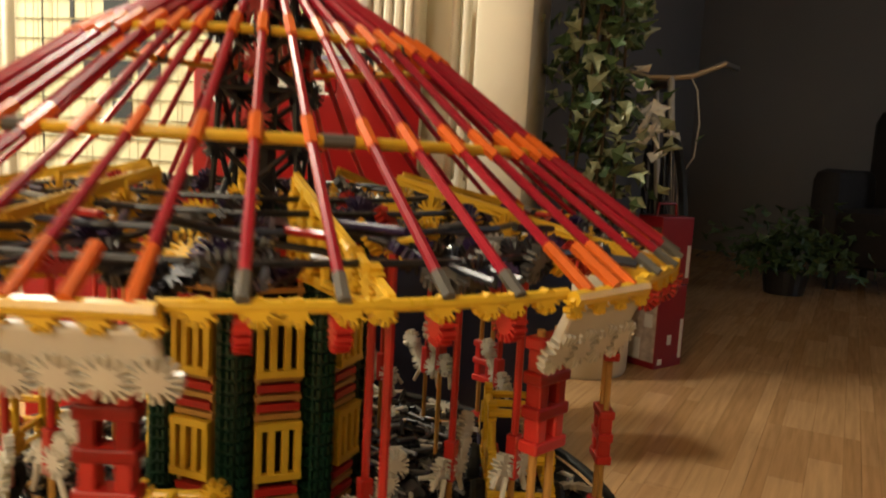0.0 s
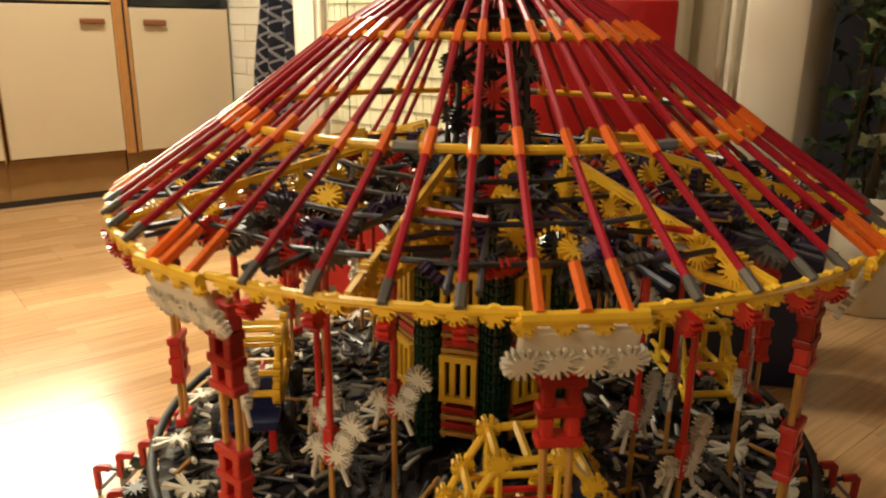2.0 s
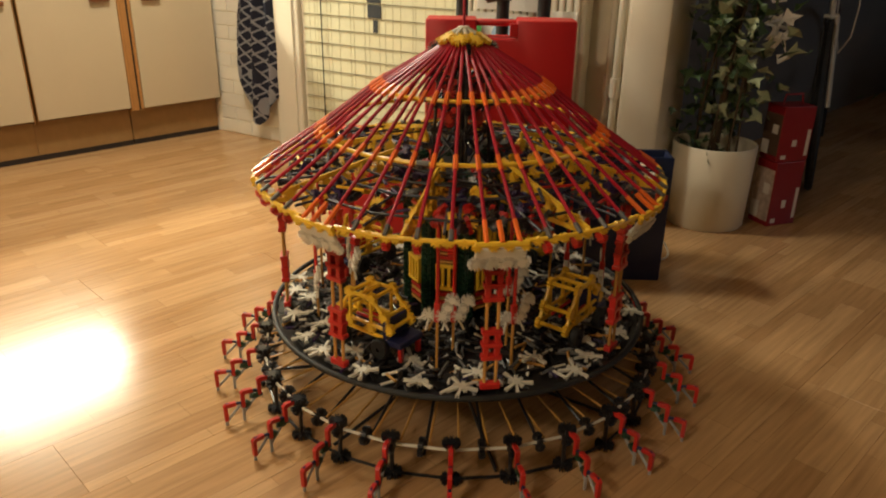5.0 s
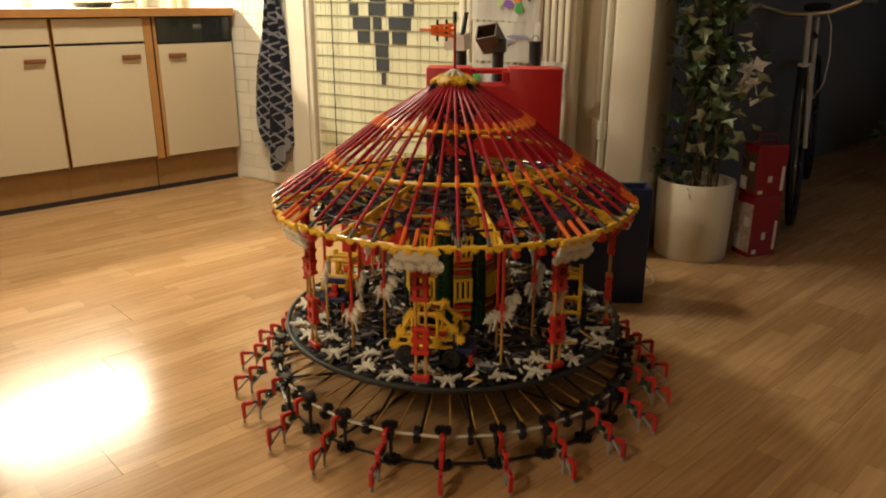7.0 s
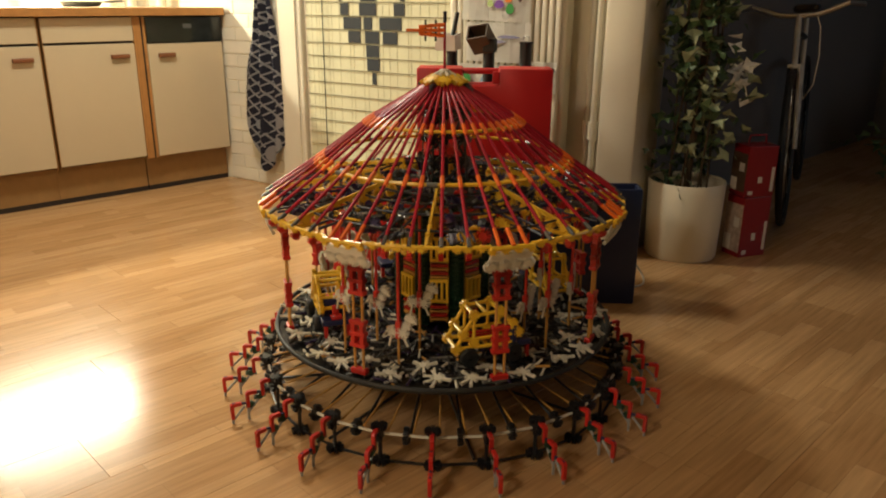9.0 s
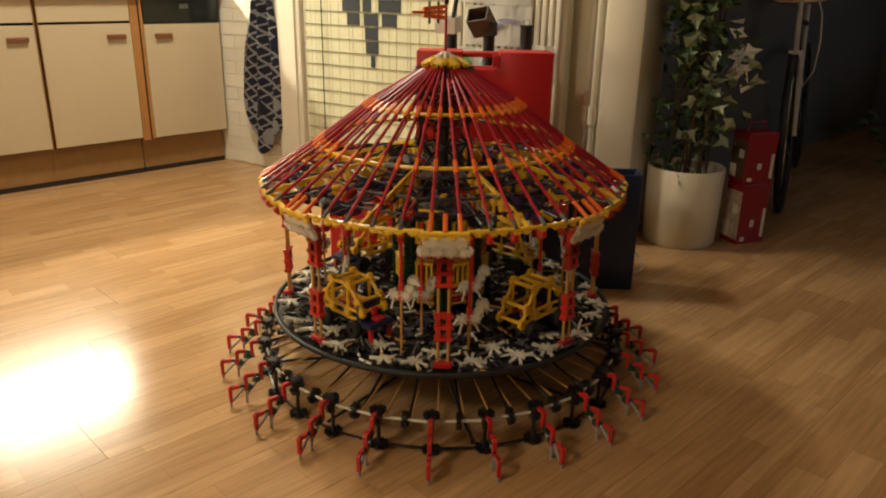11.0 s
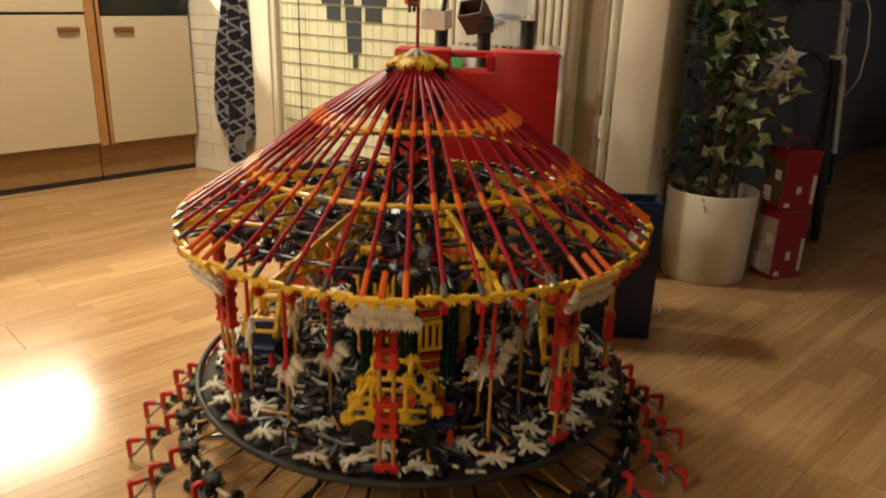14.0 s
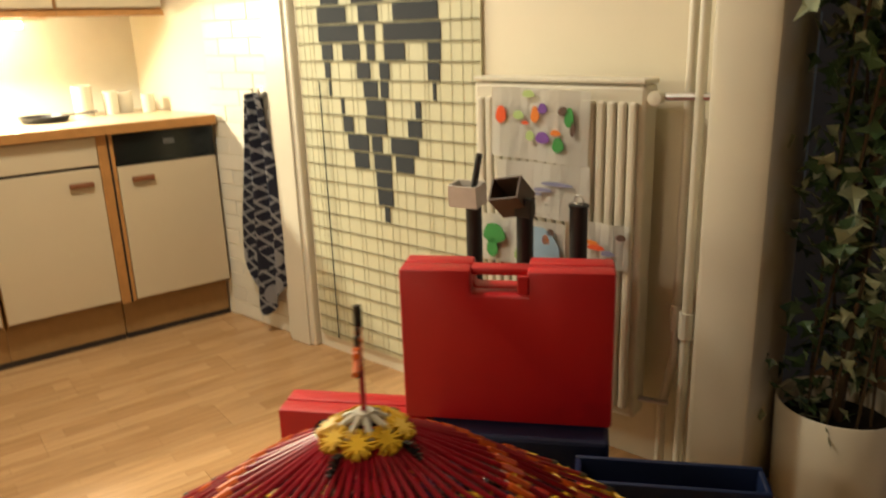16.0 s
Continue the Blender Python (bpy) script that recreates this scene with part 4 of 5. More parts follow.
    for i in range(8):
        put("hub_arm", arm, base, pose(0, 0, 0, 0, 0, i * 45), "black floor rod")
    return base


def build_deck(ride):
    z = 0.150
    bm = bmesh.new()
    torus(bm, 0.432, z + 0.003, 0.0062, 128, 10)
    part("deck_rim", bm, RUBBER, ride, "black hose round the deck edge", smooth=True)
    # solid black disc added below the rods so their gaps read dark
    bm = bmesh.new()
    lathe(bm, [(0.06, z - 0.004), (0.425, z - 0.004), (0.425, z - 0.010), (0.06, z - 0.010)], 64)
    part("deck", bm, BLACK, ride, "black sheet added to darken the gaps between the deck rods")
    rnd = random.Random(2)
    counts = ((BLACK, 520, "dark_deck_lattice"), (GREY, 330, "grey_deck_lattice"), (WHITE, 150, "white_deck_lattice"), (TAN, 90, "brown_deck_lattice"), (PURPLE, 70, "purple_deck_lattice"), (SILVER, 120, "silver_deck_lattice"))
    for mat, n, name in counts:
        bm = bmesh.new()
        for i in range(n):
            r = 0.41 * math.sqrt(rnd.uniform(0.09, 1.0))
            a = rnd.uniform(0, 360)
            c = polar(r, a, z + rnd.uniform(0.0, 0.012))
            d = radians(a + rnd.choice((0, 45, 90, 135)) + rnd.gauss(0, 7))
            l = rnd.choice((0.0085, 0.0165, 0.0165)) if mat in (WHITE, SILVER) else rnd.choice((0.0165, 0.027))
            v = Vector((math.cos(d), math.sin(d), rnd.gauss(0, 0.12))) * l
            if max((c - v).xy.length, (c + v).xy.length) < 0.424:
                rod(bm, c - v, c + v, 0.0032, 6)
        part(name, bm, mat, ride)["kind"] = "stuff"
    # dark connectors, then white snowflakes
    bm = bmesh.new()
    for i in range(150):
        r, a = 0.40 * math.sqrt(rnd.uniform(0.08, 1.0)), rnd.uniform(0, 360)
        snowflake(bm, pose(*polar(r, a, z + 0.004), rnd.gauss(0, 6), rnd.gauss(0, 6), rnd.uniform(0, 45)), range(8), 45, 0.0185, 0.006)
    part("dark_deck_web", bm, BLACK, ride)["kind"] = "stuff"
    flake = bmesh.new()
    snowflake(flake, None, range(8), 45, 0.0185, 0.0065, (0, 2, 3, 5))
    flake = mesh_of(flake, WHITE, "snowflake_connector")
    for k in range(8):
        for da, r in ((9.5, 0.396), (26.0, 0.398), (36.0, 0.394), (43.0, 0.350), (20, 0.335)):
            put("snowflake_connector", flake, ride, pose(*polar(r + rnd.gauss(0, 0.006), k * 45 + da + rnd.gauss(0, 1.2), z + 0.013), rnd.gauss(0, 7), rnd.gauss(0, 7), rnd.uniform(0, 90)) @ Matrix.Scale(0.9, 4))


def red_block(bm, y, z0, z1):
    """A red ladder-like block gripping the two pillar rods."""
    box(bm, -0.0075, 0.0075, y - 0.0055, y + 0.0055, z0, z1, None, 0.002)


def build_pillars(ride):
    yel = bmesh.new()
    for y in (-0.011, 0.011):
        rod(yel, (0, y, 0.155), (0, y, 0.44), 0.0034, 8)
    yel = mesh_of(yel, TAN, "pillar")
    blk = bmesh.new()
    for z0, z1 in ((0.0, 0.062),):
        for y in (-0.011, 0.011):
            red_block(blk, y, z0, z1)
        for z in (z0 + 0.004, z1 - 0.004, (z0 + z1) / 2):
            box(blk, -0.009, 0.009, -0.020, 0.020, z - 0.005, z + 0.005, None, 0.002)
    blk = mesh_of(blk, CRIMSON, "block")
    foot = bmesh.new()
    box(foot, -0.008, 0.008, -0.020, 0.020, 0.0, 0.014, None, 0.003)
    foot = mesh_of(foot, CRIMSON, "foot_clip")
    cap = bmesh.new()
    box(cap, -0.004, 0.004, -0.046, 0.046, -0.013, 0.019, pose(0.018, 0, 0.002, 0, 24, 0), 0.003)
    box(cap, -0.020, 0.004, -0.026, 0.026, -0.020, -0.010, pose(0.008, 0, 0.002, 0, -20, 0), 0.003)
    cap = mesh_of(cap, WHITE, "capital")
    star = bmesh.new()
    snowflake(star, None, range(8), 45, 0.0165, 0.007)
    star = mesh_of(star, WHITE, "capital_connector")
    bar = bmesh.new()
    rod(bar, (0, -0.047, 0), (0, 0.047, 0), 0.0058, 8)
    for y in (-0.043, -0.014, 0.014, 0.043):
        snowflake(bar, pose(-0.001, y, -0.004, 90, 0, 90), (4, 5, 6, 7), 45, 0.010, 0.006)
    bar = mesh_of(bar, YELLOW, "eave_bar")
    stub = bmesh.new()
    rod(stub, (0.004, 0, 0), (-0.034, 0, 0.024), 0.0052, 6)
    stub = mesh_of(stub, ORANGE, "stub")
    for k in range(8):
        m = pose(0, 0, 0, 0, 0, k * 45)
        p = put("pillar", yel, ride, m @ pose(0.402, 0, 0), "tan twin-rod pillar with red blocks and a white capital")
        put("foot_clip", foot, p, pose(0, 0, 0.156), "red foot clip")
        put("block", blk, p, pose(0, 0, 0.222), "red block")
        put("block", blk, p, pose(0, 0, 0.345), "red block")
        put("block", blk, p, pose(0, 0, 0.372), "red block")
        put("capital", cap, p, pose(0.020, 0, 0.447), "white capital of connectors")
        for y in (-0.040, -0.0135, 0.0135, 0.040):
            put("capital_connector", star, p, pose(0.0350, y, 0.4345, 0, 114, 0), "white star connector")
        put("eave_bar", bar, ride, m @ pose(0.452, 0, 0.476), "yellow eave bar")
        put("stub", stub, ride, m @ pose(0.452, 0, 0.481), "short orange rod end")


PROFILE = ((0.030, 0.760), (0.185, 0.668), (0.307, 0.577), (0.447, 0.483))


def build_roof(ride):
    pts = [Vector((r, 0, z)) for r, z in PROFILE]
    segs, clips = [], []
    for a, b in zip(pts, pts[1:]):
        bm = bmesh.new()
        rod(bm, a, b, 0.0038, 7)
        segs.append(mesh_of(bm, RED, "roof_rod", True))
    for i in (1, 2):
        bm = bmesh.new()
        d = (pts[i + 1] - pts[i - 1]).normalized()
        rod(bm, pts[i] - d * 0.017, pts[i] + d * 0.017, 0.0052, 6)
        clips.append(mesh_of(bm, ORANGE, "roof_clip"))
    d = (pts[3] - pts[2]).normalized()
    bm = bmesh.new()
    rod(bm, pts[3] - d * 0.018, pts[3] + d * 0.004, 0.0046, 6)
    tip_grey = mesh_of(bm, GREY, "rod_end")
    bm = bmesh.new()
    rod(bm, pts[3] - d * 0.040, pts[3] + d * 0.008, 0.0048, 6)
    tip_orange = mesh_of(bm, ORANGE, "rod_end")
    hang = bmesh.new()
    snowflake(hang, pose(0.441, 0, 0.462, 90), (3, 4, 5, 6, 7, 0), 45, 0.0125, 0.010)
    hang = mesh_of(hang, CRIMSON, "hanging_connector")
    lean = random.Random(13)
    for i in range(48):
        a = 3.75 + i * 7.5 + lean.gauss(0, 0.25)
        m = pose(0, 0, lean.gauss(0, 0.0006), 0, 0, a)
        r = put("roof_rod", segs[0], ride, m)
        for s in segs[1:]:
            put("roof_rod", s, ride, m)
        for c in clips:
            put("roof_clip", c, ride, m, "orange clip")
        near_pillar = i % 6 in (0, 5)
        put("rod_end", tip_orange if near_pillar else tip_grey, ride, m, "orange rod end" if near_pillar else "grey rod end")
        if not near_pillar:
            put("hanging_connector", hang, ride, m, "red connector under the eave")
    # yellow ring rods
    for r, z, n, off, rad in ((0.185, 0.664, 16, 0.0, 0.0040), (0.307, 0.572, 16, 11.25, 0.0044)):
        bm = bmesh.new()
        arc = [polar(r, t, z) for t in np.linspace(-180 / n, 180 / n, 5)]
        tube(bm, arc, rad, 8)
        me = mesh_of(bm, YELLOW, "ring_rod", True)
        g = bmesh.new()
        rod(g, polar(r, -180 / n - 2.2, z), polar(r, -180 / n + 2.2, z), rad + 0.0012, 6)
        g = mesh_of(g, GREY, "ring_clip")
        for k in range(n):
            put("ring_rod", me, ride, pose(0, 0, 0, 0, 0, off + k * 360 / n), "yellow ring rod")
            if k % 2:
                put("ring_clip", g, ride, pose(0, 0, 0, 0, 0, off + k * 360 / n))
    bm = bmesh.new()
    tube(bm, [polar(0.446, t, 0.478) for t in np.linspace(5.6, 39.4, 9)], 0.0043, 8)
    me = mesh_of(bm, YELLOW, "eave_rod", True)
    bm = bmesh.new()
    for t in (8.5, 12.5, 15.2, 19.0, 21.5, 26.4, 30.6, 33.2, 36.8):
        snowflake(bm, pose(*polar(0.446, t, 0.477), 90, 16 * math.sin(t * 3), t + 90), (4, 5, 6, 7), 45, 0.0108, 0.0065)
    teeth = mesh_of(bm, YELLOW, "eave_fringe")
    for k in range(8):
        e = put("eave_rod", me, ride, pose(0, 0, 0, 0, 0, k * 45), "yellow eave rod")
        put("eave_fringe", teeth, e)
    # yellow trusses under the roof, halfway between the pillars
    top = [Vector((0.44 - 0.275 * t, 0, 0.478 + 0.060 * t)) for t in np.linspace(0, 1, 8)]
    low = [Vector((0.44 - 0.275 * t, 0, 0.470 - 0.018 * t)) for t in np.linspace(0, 1, 8)]

    def strap(points, w):
        """A flat bent strap standing on edge."""
        bm = bmesh.new()
        n = len(points)
        push(bm, [p + Vector((0, y, z)) for p in points for y, z in ((-0.0024, -w), (0.0024, -w), (0.0024, w), (-0.0024, w))],
             [(4 * i + k, 4 * i + (k + 1) % 4, 4 * i + 4 + (k + 1) % 4, 4 * i + 4 + k) for i in range(n - 1) for k in range(4)]
             + [(0, 1, 2, 3), (4 * n - 1, 4 * n - 2, 4 * n - 3, 4 * n - 4)])
        return bm
    upper = mesh_of(strap(top, 0.0052), YELLOW, "truss")
    lower = mesh_of(strap(low, 0.0045), YELLOW, "lower_chord")
    web = bmesh.new()
    tube(web, [p for i in range(8) for p in ((top[i], low[i]) if i % 2 else (low[i], top[i]))], 0.0042, 6)
    web = mesh_of(web, YELLOW, "web_rod")
    bite = bmesh.new()
    snowflake(bite, pose(0, 0, 0, 90), range(8), 45, 0.0155, 0.009)
    bite = mesh_of(bite, YELLOW, "truss_connector")
    for k in range(8):
        t = put("truss", upper, ride, pose(0, 0, 0, 0, 0, 22.5 + 45 * k), "yellow truss under the roof")
        put("lower_chord", lower, t)
        put("web_rod", web, t)
        for i in range(1, 8):
            mid = top[i].lerp(low[i], 0.32)
            put("truss_connector", bite, t, pose(*mid, 0, 15 * i, 0))
            if i > 4:
                put("truss_connector", bite, t, pose(*top[i].lerp(low[i], 0.78), 0, 11 * i, 0))
    # machinery beams under the roof
    beam = bmesh.new()
    rod(beam, (0.10, 0.012, 0.497), (0.435, 0.012, 0.487), 0.0030)
    rod(beam, (0.10, -0.012, 0.505), (0.435, -0.012, 0.487), 0.0030)
    beam = mesh_of(beam, SLATE, "beam")
    for k in range(16):
        put("beam", beam, ride, pose(0, 0, 0, 0, 0, 11.25 + 22.5 * k), "slate beam rods")
    for r, z, mat, nm in ((0.19, 0.52, BLACK, "inner_ring_rod"), (0.30, 0.503, SLATE, "inner_ring_rod"), (0.245, 0.512, BLACK, "inner_ring_rod"), (0.385, 0.492, BLACK, "inner_ring_rod")):
        c = 2 * r * math.sin(math.pi / 16)
        bm = bmesh.new()
        rod(bm, (r * math.cos(math.pi / 16), -c / 2, z), (r * math.cos(math.pi / 16), c / 2, z), 0.0028)
        me = mesh_of(bm, mat, nm)
        for k in range(16):
            put(nm, me, ride, pose(0, 0, 0, 0, 0, 22.5 * k))
    rnd = random.Random(6)
    for mat, n, nm in ((BLACK, 130, "black_machinery"), (PURPLE, 90, "purple_machinery"), (GREY, 22, "grey_machinery"), (YELLOW, 34, "yellow_machinery"), (CRIMSON, 34, "red_machinery"), (SILVER, 10, "silver_machinery")):
        bm = bmesh.new()
        for i in range(n):
            r = math.sqrt(rnd.uniform(0.012, 0.155))
            a = 45 * rnd.randrange(8) + rnd.uniform(-16, 16)
            snowflake(bm, pose(*polar(r, a, 0.480 + rnd.uniform(0, 0.038) * (0.45 - r) / 0.3), rnd.uniform(-90, 90), rnd.uniform(-40, 40), rnd.uniform(0, 90)), range(8), 45, 0.017, 0.008)
        for i in range(n // 3):
            p = polar(math.sqrt(rnd.uniform(0.02, 0.13)), rnd.uniform(0, 360), rnd.uniform(0.480, 0.512))
            d = rnd.uniform(0, 6.28)
            v = Vector((math.cos(d), math.sin(d), rnd.gauss(0, 0.1))) * rnd.choice((0.017, 0.027, 0.043))
            rod(bm, p - v, p + v, 0.0033)
        part(nm, bm, mat, ride)["kind"] = "stuff"


def build_column(ride):
    post = bmesh.new()
    for z in np.arange(0.165, 0.495, 0.0125):
        snowflake(post, pose(0, 0, z), range(8), 45, 0.0175, 0.0085)
    rod(post, (0, 0, 0.15), (0, 0, 0.50), 0.011, 8)
    post = mesh_of(post, GREEN, "column_post")
    bandr = bmesh.new()
    box(bandr, -0.006, 0.006, -0.022, 0.022, -0.004, 0.004, None, 0.001)
    bandr = mesh_of(bandr, CRIMSON, "red_bar")
    bandy = bmesh.new()
    box(bandy, -0.005, 0.005, -0.024, 0.024, -0.003, 0.003, None, 0.001)
    bandy = mesh_of(bandy, TAN, "tan_bar")
    tall = bmesh.new()
    rod(tall, (0, 0, 0.17), (0, 0, 0.48), 0.003)
    tall = mesh_of(tall, TAN, "tan_rod")
    win = bmesh.new()
    for y in (-0.020, -0.007, 0.007, 0.020):
        box(win, 0.004, 0.012, y - 0.0036, y + 0.0036, -0.029, 0.029, None, 0.001)
    for z in (-0.027, 0.027):
        box(win, 0.004, 0.013, -0.024, 0.024, z - 0.004, z + 0.004, None, 0.001)
    win = mesh_of(win, YELLOW, "window_frame")
    for k in range(8):
        a = 45 * k + 22.5
        m = pose(*polar(0.108, a, 0), 0, 0, a)
        put("column_post", post, ride, pose(*polar(0.112, 45 * k, 0), 0, 0, 45 * k), "stack of dark green connectors")
        for z in (0.190, 0.212, 0.302, 0.322, 0.410, 0.436, 0.462):
            put("red_bar", bandr, ride, m @ pose(0, 0, z), "red cross bar")
        for z in (0.178, 0.201, 0.292, 0.312, 0.332, 0.423, 0.449):
            put("tan_bar", bandy, ride, m @ pose(0, 0, z), "tan cross bar")
        for y in (-0.020, 0.020):
            put("tan_rod", tall, ride, m @ pose(0, y, 0), "tan upright rod")
        for z in (0.257, 0.366):
            put("window_frame", win, ride, m @ pose(0, 0, z), "yellow window frame")
    bm = bmesh.new()
    rod(bm, (0, 0, 0.15), (0, 0, 0.485), 0.075, 16)
    part("column_core", bm, BLACK, ride, "black column core")
    bm = bmesh.new()                        # braced black mast inside the roof
    rod(bm, (0, 0, 0.485), (0, 0, 0.755), 0.012, 10)
    mast = part("mast", bm, BLACK, ride, "black cross-braced mast")
    bm = bmesh.new()
    snowflake(bm, None, range(8), 45, 0.016, 0.008)
    knot = mesh_of(bm, BLACK, "mast_joint")
    for k in range(4):
        a, b = 45 + 90 * k, 135 + 90 * k
        bm = bmesh.new()
        rod(bm, polar(0.066, a, 0.48), polar(0.048, a, 0.745), 0.0038)
        part("mast_post", bm, BLACK, mast)
        for z0, z1 in ((0.49, 0.565), (0.565, 0.625), (0.625, 0.685), (0.685, 0.74)):
            for p, q in ((polar(0.06, a, z0), polar(0.056, b, z1)), (polar(0.06, b, z0), polar(0.056, a, z1)), (polar(0.06, a, z1), polar(0.058, b, z1))):
                bm = bmesh.new()
                rod(bm, p, q, 0.0034)
                part("mast_brace", bm, BLACK, mast)
            put("mast_joint", knot, mast, pose(*polar(0.06, a, z1), 90, 0, a))
    bm = bmesh.new()
    snowflake(bm, pose(0, 0, 0), range(8), 45, 0.017, 0.008)
    me = mesh_of(bm, CRIMSON, "mast_connector")
    for k in range(4):
        for z in (0.595, 0.655, 0.71):
            put("mast_connector", me, ride, pose(*polar(0.045, 90 * k, z), 90, 0, 90 * k + 90), "red mast connector")
    # cap and flag
    fan = bmesh.new()
    rod(fan, (0.004, 0, 0.783), (0.038, 0, 0.764), 0.0042)
    box(fan, 0.0, 0.012, -0.006, 0.006, 0.770, 0.785, None, 0.002)
    fan = mesh_of(fan, WHITE, "cap_rod")
    fy = bmesh.new()
    snowflake(fy, pose(0.043, 0, 0.7625, 0, 31, 0), range(8), 45, 0.019, 0.008)
    fy = mesh_of(fy, YELLOW, "cap_connector")
    for k in range(8):
        put("cap_rod", fan, ride, pose(0, 0, 0, 0, 0, 45 * k), "white cap rod")
        put("cap_connector", fy, ride, pose(0, 0, 0, 0, 0, 45 * k + 22.5), "yellow cap connector")
    bm = bmesh.new()
    rod(bm, (0, 0, 0.70), (0, 0, 0.895), 0.0032, 8)
    pole = part("flagpole", bm, RED, ride, "red flagpole")
    bm = bmesh.new()
    f = pose(0, 0, 0, 0, 0, 76.5)
    for z in (0.862, 0.875, 0.888):
        rod(bm, f @ Vector((0.0, 0, z)), f @ Vector((0.062, 0, 0.875 + (z - 0.875) * 0.55)), 0.0045)
    for x in (0.014, 0.034, 0.054):
        rod(bm, f @ Vector((x, 0, 0.857 + x * 0.1)), f @ Vector((x, 0, 0.893 - x * 0.1)), 0.0040)
    rod(bm, f @ Vector((0.06, 0, 0.875)), f @ Vector((0.092, 0, 0.875)), 0.0036)
    part("flag", bm, ORANGE, pole, "orange-red toy flag")
    bm = bmesh.new()
    for x in (0.022, 0.046):
        rod(bm, f @ Vector((x, 0, 0.850)), f @ Vector((x, 0, 0.899)), 0.0028)
    rod(bm, (0, 0, 0.893), (0, 0, 0.918), 0.005)
    part("flag_pin", bm, BLACK, pole, "black flag pins")


def build_car(ride):
    """A yellow open-frame car with a round canopy, black wheels and a navy bench; x outward, y the driving way."""
    bm = bmesh.new()
    arch = [(-0.066, 0.020), (-0.052, 0.048), (-0.030, 0.084), (0.024, 0.086), (0.052, 0.058), (0.064, 0.040)]
    for x in (-0.028, 0.028):
        tube(bm, [(x, y, z + 0.175) for y, z in arch], 0.0040, 7)
        tube(bm, [(x, -0.066, 0.195), (x, 0.06, 0.195)], 0.0040, 7)
        tube(bm, [(x, -0.060, 0.212), (x, 0.052, 0.212)], 0.0034, 7)
        for y, z in arch:
            snowflake(bm, pose(x, y, z + 0.175, 0, 90, 0), range(8), 45, 0.0105, 0.008)
        for y in (-0.03, 0.02):
            rod(bm, (x, y, 0.195), (x, y, 0.258), 0.0036)
            snowflake(bm, pose(x, y, 0.205, 0, 90, 0), range(8), 45, 0.010, 0.008)
    for y, z in arch + [(0.0, 0.02), (-0.005, 0.086)]:
        rod(bm, (-0.028, y, z + 0.175), (0.028, y, z + 0.175), 0.0040)
    frame = mesh_of(bm, YELLOW, "toy_car")
    bm = bmesh.new()
    lathe(bm, [(0.004, -0.007), (0.017, -0.007), (0.019, -0.003), (0.019, 0.003), (0.017, 0.007), (0.004, 0.007)], 20, pose(0, 0, 0, 0, 90, 0))
    wheel = mesh_of(bm, RUBBER, "wheel")
    bm = bmesh.new()
    box(bm, -0.032, 0.032, 0.058, 0.092, 0.186, 0.197, None, 0.002)
    box(bm, -0.032, 0.032, 0.050, 0.060, 0.186, 0.232, None, 0.002)
    bench = mesh_of(bm, BLUE, "bench")
    bm = bmesh.new()
    box(bm, -0.004, 0.004, 0.082, 0.090, 0.160, 0.187, None, 0.001)
    red = mesh_of(bm, CRIMSON, "strut")
    bm = bmesh.new()
    rod(bm, (0, -0.04, 0.205), (0, 0.03, 0.205), 0.0032)
    bar = mesh_of(bm, CRIMSON, "floor_bar")
    bm = bmesh.new()
    rod(bm, (-0.04, 0, 0.179), (0.04, 0, 0.179), 0.003)
    axle = mesh_of(bm, GREY, "axle")
    for k in range(4):
        m = pose(0, 0, 0, 0, 0, 90 * k) @ pose(0.300, 0, -0.028) @ Matrix.Diagonal((1.14, 1.14, 1.2, 1))
        c = put("toy_car", frame, ride, m, "yellow open-frame toy car with a navy bench")
        for x in (-0.038, 0.038):
            for y in (-0.042, 0.050):
                put("wheel", wheel, c, pose(x, y, 0.179), "black wheel")
        put("bench", bench, c, None, "navy bench")
        for x in (-0.024, 0.024):
            put("strut", red, c, pose(x, 0, 0), "red strut")
        for x in (-0.016, 0.0, 0.016):
            put("floor_bar", bar, c, pose(x, 0, 0), "red floor bar")
        for y in (-0.042, 0.050):
            put("axle", axle, c, pose(0, y, 0))
    # a small toy figure on one bench, as one plain shape
    bm = bmesh.new()
    box(bm, -0.007, 0.007, 0.064, 0.074, 0.197, 0.222, None, 0.003)
    box(bm, -0.012, 0.012, 0.070, 0.090, 0.197, 0.205, None, 0.003)
    fig = mesh_of(bm, CRIMSON, "figurine", True)
    put("figurine", fig, ride, pose(0, 0, 0, 0, 0, 90) @ pose(0.300, 0, -0.028) @ Matrix.Diagonal((1.14, 1.14, 1.2, 1)), "red toy figurine on the bench")


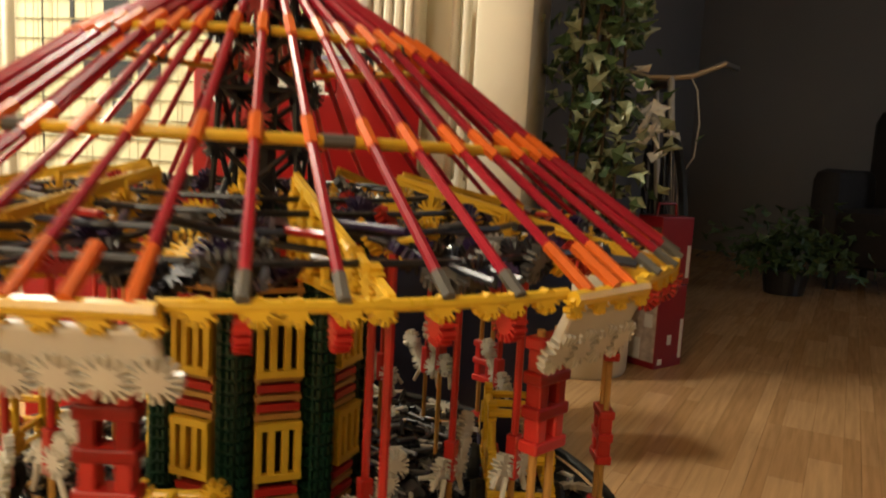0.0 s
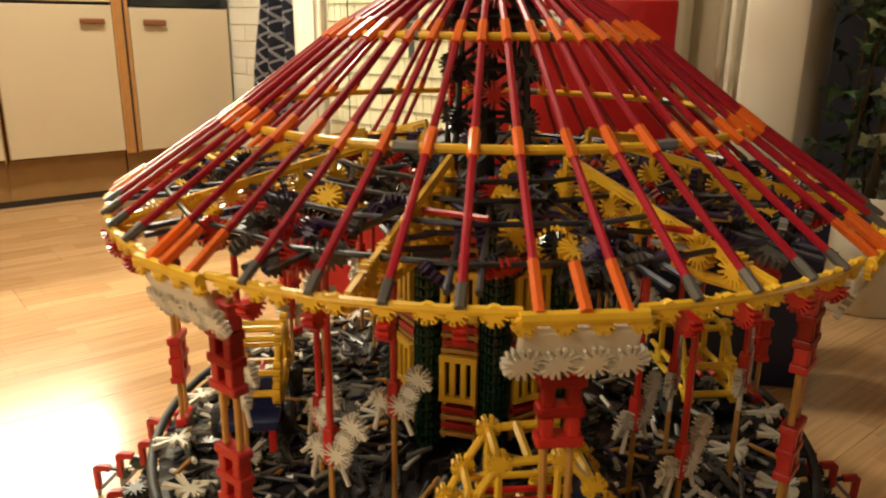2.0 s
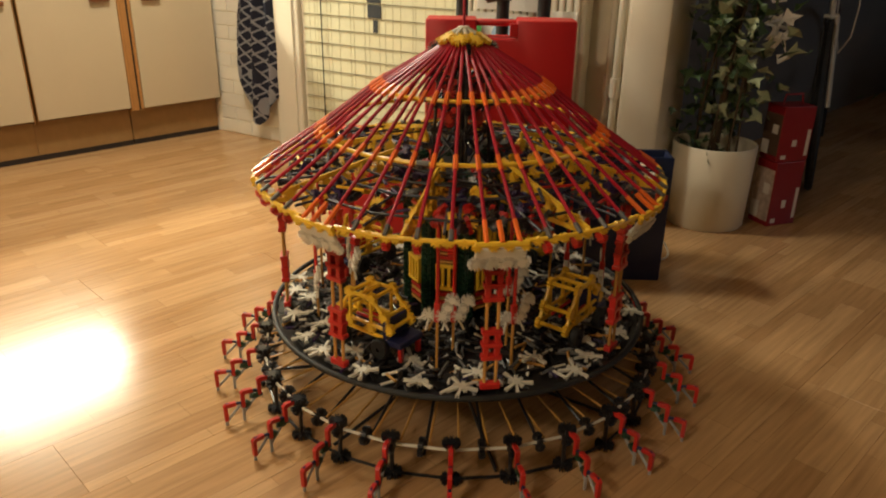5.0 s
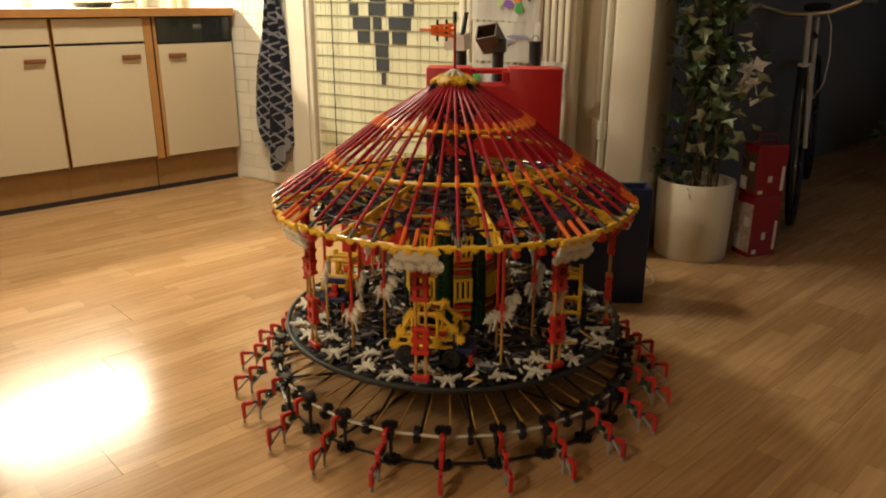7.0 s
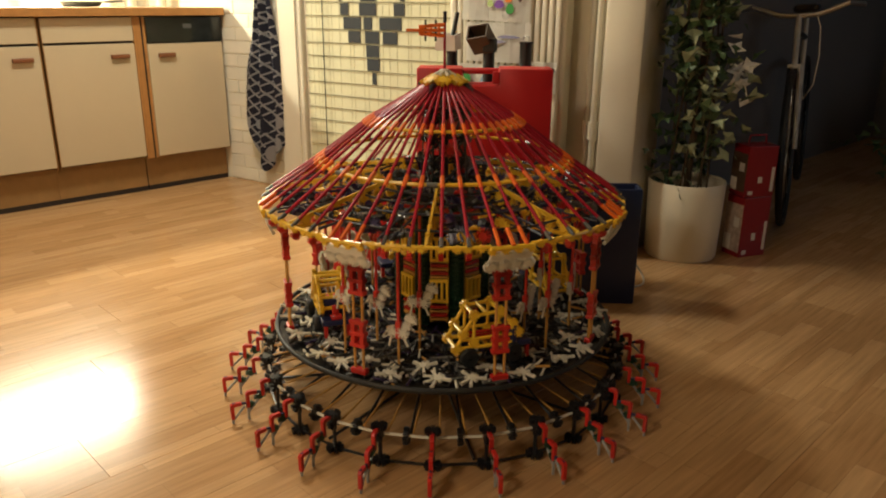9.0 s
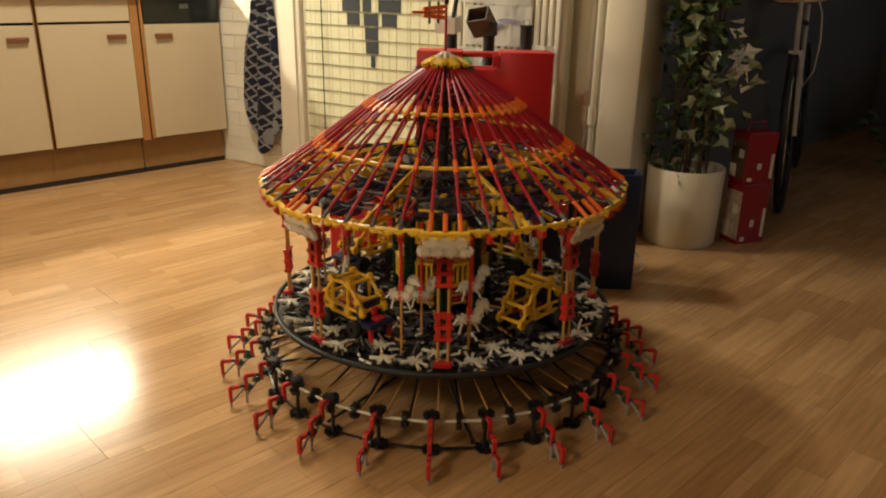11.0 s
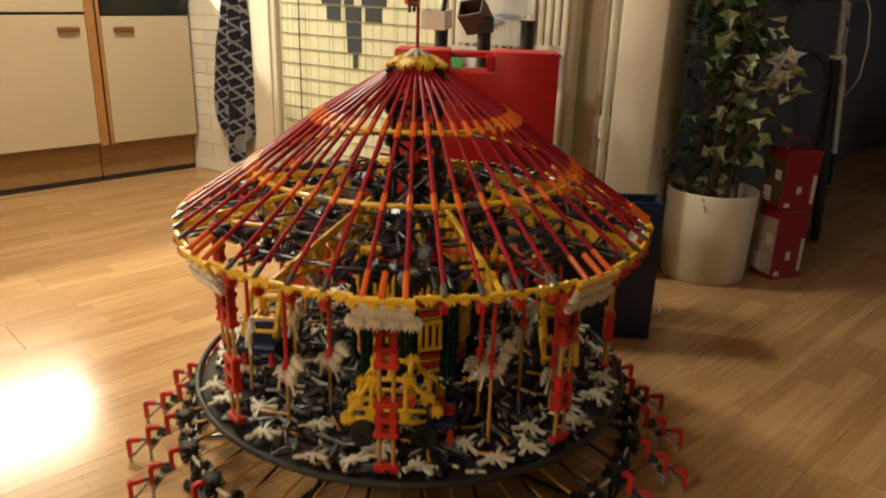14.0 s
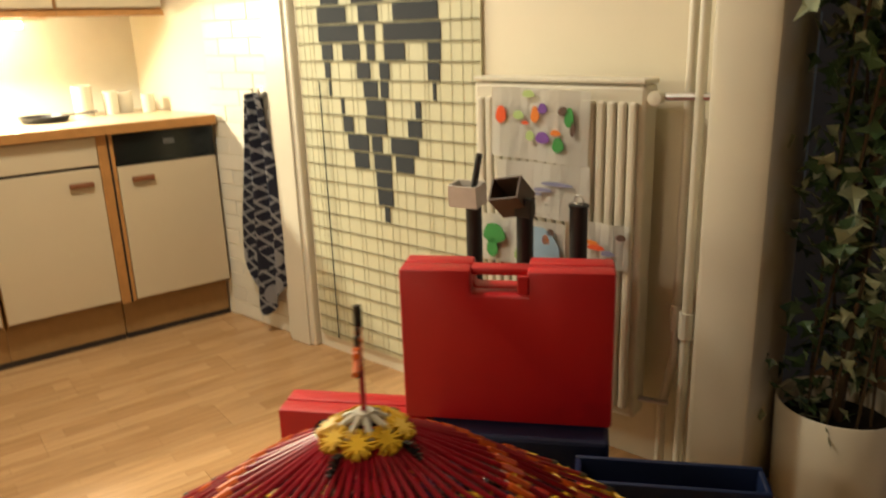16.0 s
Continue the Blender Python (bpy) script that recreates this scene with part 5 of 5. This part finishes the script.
def build_horses(ride):
    """White connector horses on red poles."""
    bm = bmesh.new()
    for y, z, s in ((-0.020, 0.0, 0.019), (0.0, 0.002, 0.015), (0.014, 0.004, 0.019), (0.026, 0.026, 0.014), (0.036, 0.046, 0.018)):
        snowflake(bm, pose(0.004 * math.sin(90 * y), y, z, 0, 90, 0), range(8), 45, s, 0.010)
    for y, dy, dz in ((-0.020, -0.008, -0.040), (0.014, 0.014, -0.036)):
        rod(bm, (0.003, y, -0.006), (0.003, y + dy, dz), 0.0034)
    rod(bm, (0, -0.030, 0.004), (0, -0.046, -0.012), 0.0032)
    rod(bm, (0, 0.036, 0.046), (0, 0.054, 0.034), 0.0040)
    rod(bm, (0, 0.016, 0.010), (0, 0.034, 0.040), 0.0050)
    horse = mesh_of(bm, WHITE, "toy_horse")
    i = 0
    for k in range(4):
        for da, r in ((29, 0.335), (34, 0.255), (55, 0.335), (60, 0.255)):
            a = 90 * k + da
            h = 0.262 + 0.028 * math.sin(i * 1.9)
            i += 1
            bm = bmesh.new()
            rod(bm, (0, 0, h), (0, 0, 0.492), 0.0038, 7)
            box(bm, -0.006, 0.006, -0.006, 0.006, h - 0.012, h + 0.03, None, 0.002)
            pole = put("ride_pole", mesh_of(bm, CRIMSON, "ride_pole"), ride, pose(*polar(r, a, 0), 0, 0, a), "red pole of a toy horse")
            bm = bmesh.new()
            rod(bm, (0, 0, 0.15), (0, 0, h), 0.0032, 7)
            put("lower_rod", mesh_of(bm, TAN, "lower_rod"), pole, None, "tan lower rod")
            put("toy_horse", horse, pole, pose(0, 0, h) @ Matrix.Scale(0.8, 4), "white toy horse of star connectors")


build_base()
ride = thing("carousel", "turning toy carousel of red, yellow, white and black building rods", "toy carousel")
build_deck(ride)
build_pillars(ride)
build_roof(ride)
build_column(ride)
build_car(ride)
build_horses(ride)


# ---- pieces of floor and wall ----
def build_boards():
    floor = bpy.data.objects["floor"]
    w, l, g = 0.195, 1.21, 0.0003

    def board(length):
        bm = bmesh.new()
        push(bm, [(x, y, z) for z, k in ((-0.012, 0), (-0.0008, 0), (0.0, 0.0005)) for x, y in ((-w / 2 + k, -length / 2 + k), (w / 2 - k, -length / 2 + k), (w / 2 - k, length / 2 - k), (-w / 2 + k, length / 2 - k))],
             [(a + i, a + (i + 1) % 4, a + 4 + (i + 1) % 4, a + 4 + i) for a in (0, 4) for i in range(4)] + [(8, 9, 10, 11), (3, 2, 1, 0)])
        return mesh_of(bm, FLOOR, "board")
    full = board(l)
    for i in range(31):
        for j in range(-1, 9):
            y = -3.9 + (i * 0.43 % 1.0) * l + j * (l + g)
            y0, y1 = max(-4.08, y - l / 2), min(5.0, y + l / 2)      # cut off at the end walls
            if y1 - y0 > 0.02:
                put("board", full if y1 - y0 > l - 0.001 else board(y1 - y0), floor, pose(-2.96 + i * (w + g), (y0 + y1) / 2, FLOOR_Z))


def build_bricks():
    wall = bpy.data.objects["wall_back"]
    rnd = random.Random(5)
    bm = bmesh.new()
    box(bm, 0, 0.207, -0.005, 0.002, 0, 0.064, None, 0.002)
    full = mesh_of(bm, TILE, "brick")
    bm = bmesh.new()
    box(bm, 0, 0.100, -0.005, 0.002, 0, 0.064, None, 0.002)
    half = mesh_of(bm, TILE, "brick")
    for j in range(34):
        z = FLOOR_Z + 0.006 + j * 0.068
        x = 0.012
        if j % 2:
            put("brick", half, wall, pose(x, rnd.uniform(-0.001, 0.001), z))
            x += 0.104
        while x < 0.24:
            put("brick", full, wall, pose(x, rnd.uniform(-0.001, 0.001), z))
            x += 0.211
        if x < 0.35:
            put("brick", half, wall, pose(x, rnd.uniform(-0.001, 0.001), z))


build_boards()
build_bricks()


def motions():
    """The carousel turns steadily, anticlockwise seen from above."""
    walk(ride, [(t, pose(0, 0, 0, 0, 0, PHASE + SPEED * t)) for t in (0.0, 2.0, 4.0, 6.0, 8.0, 10.0, 12.0, 14.0, 16.0)])


motions()
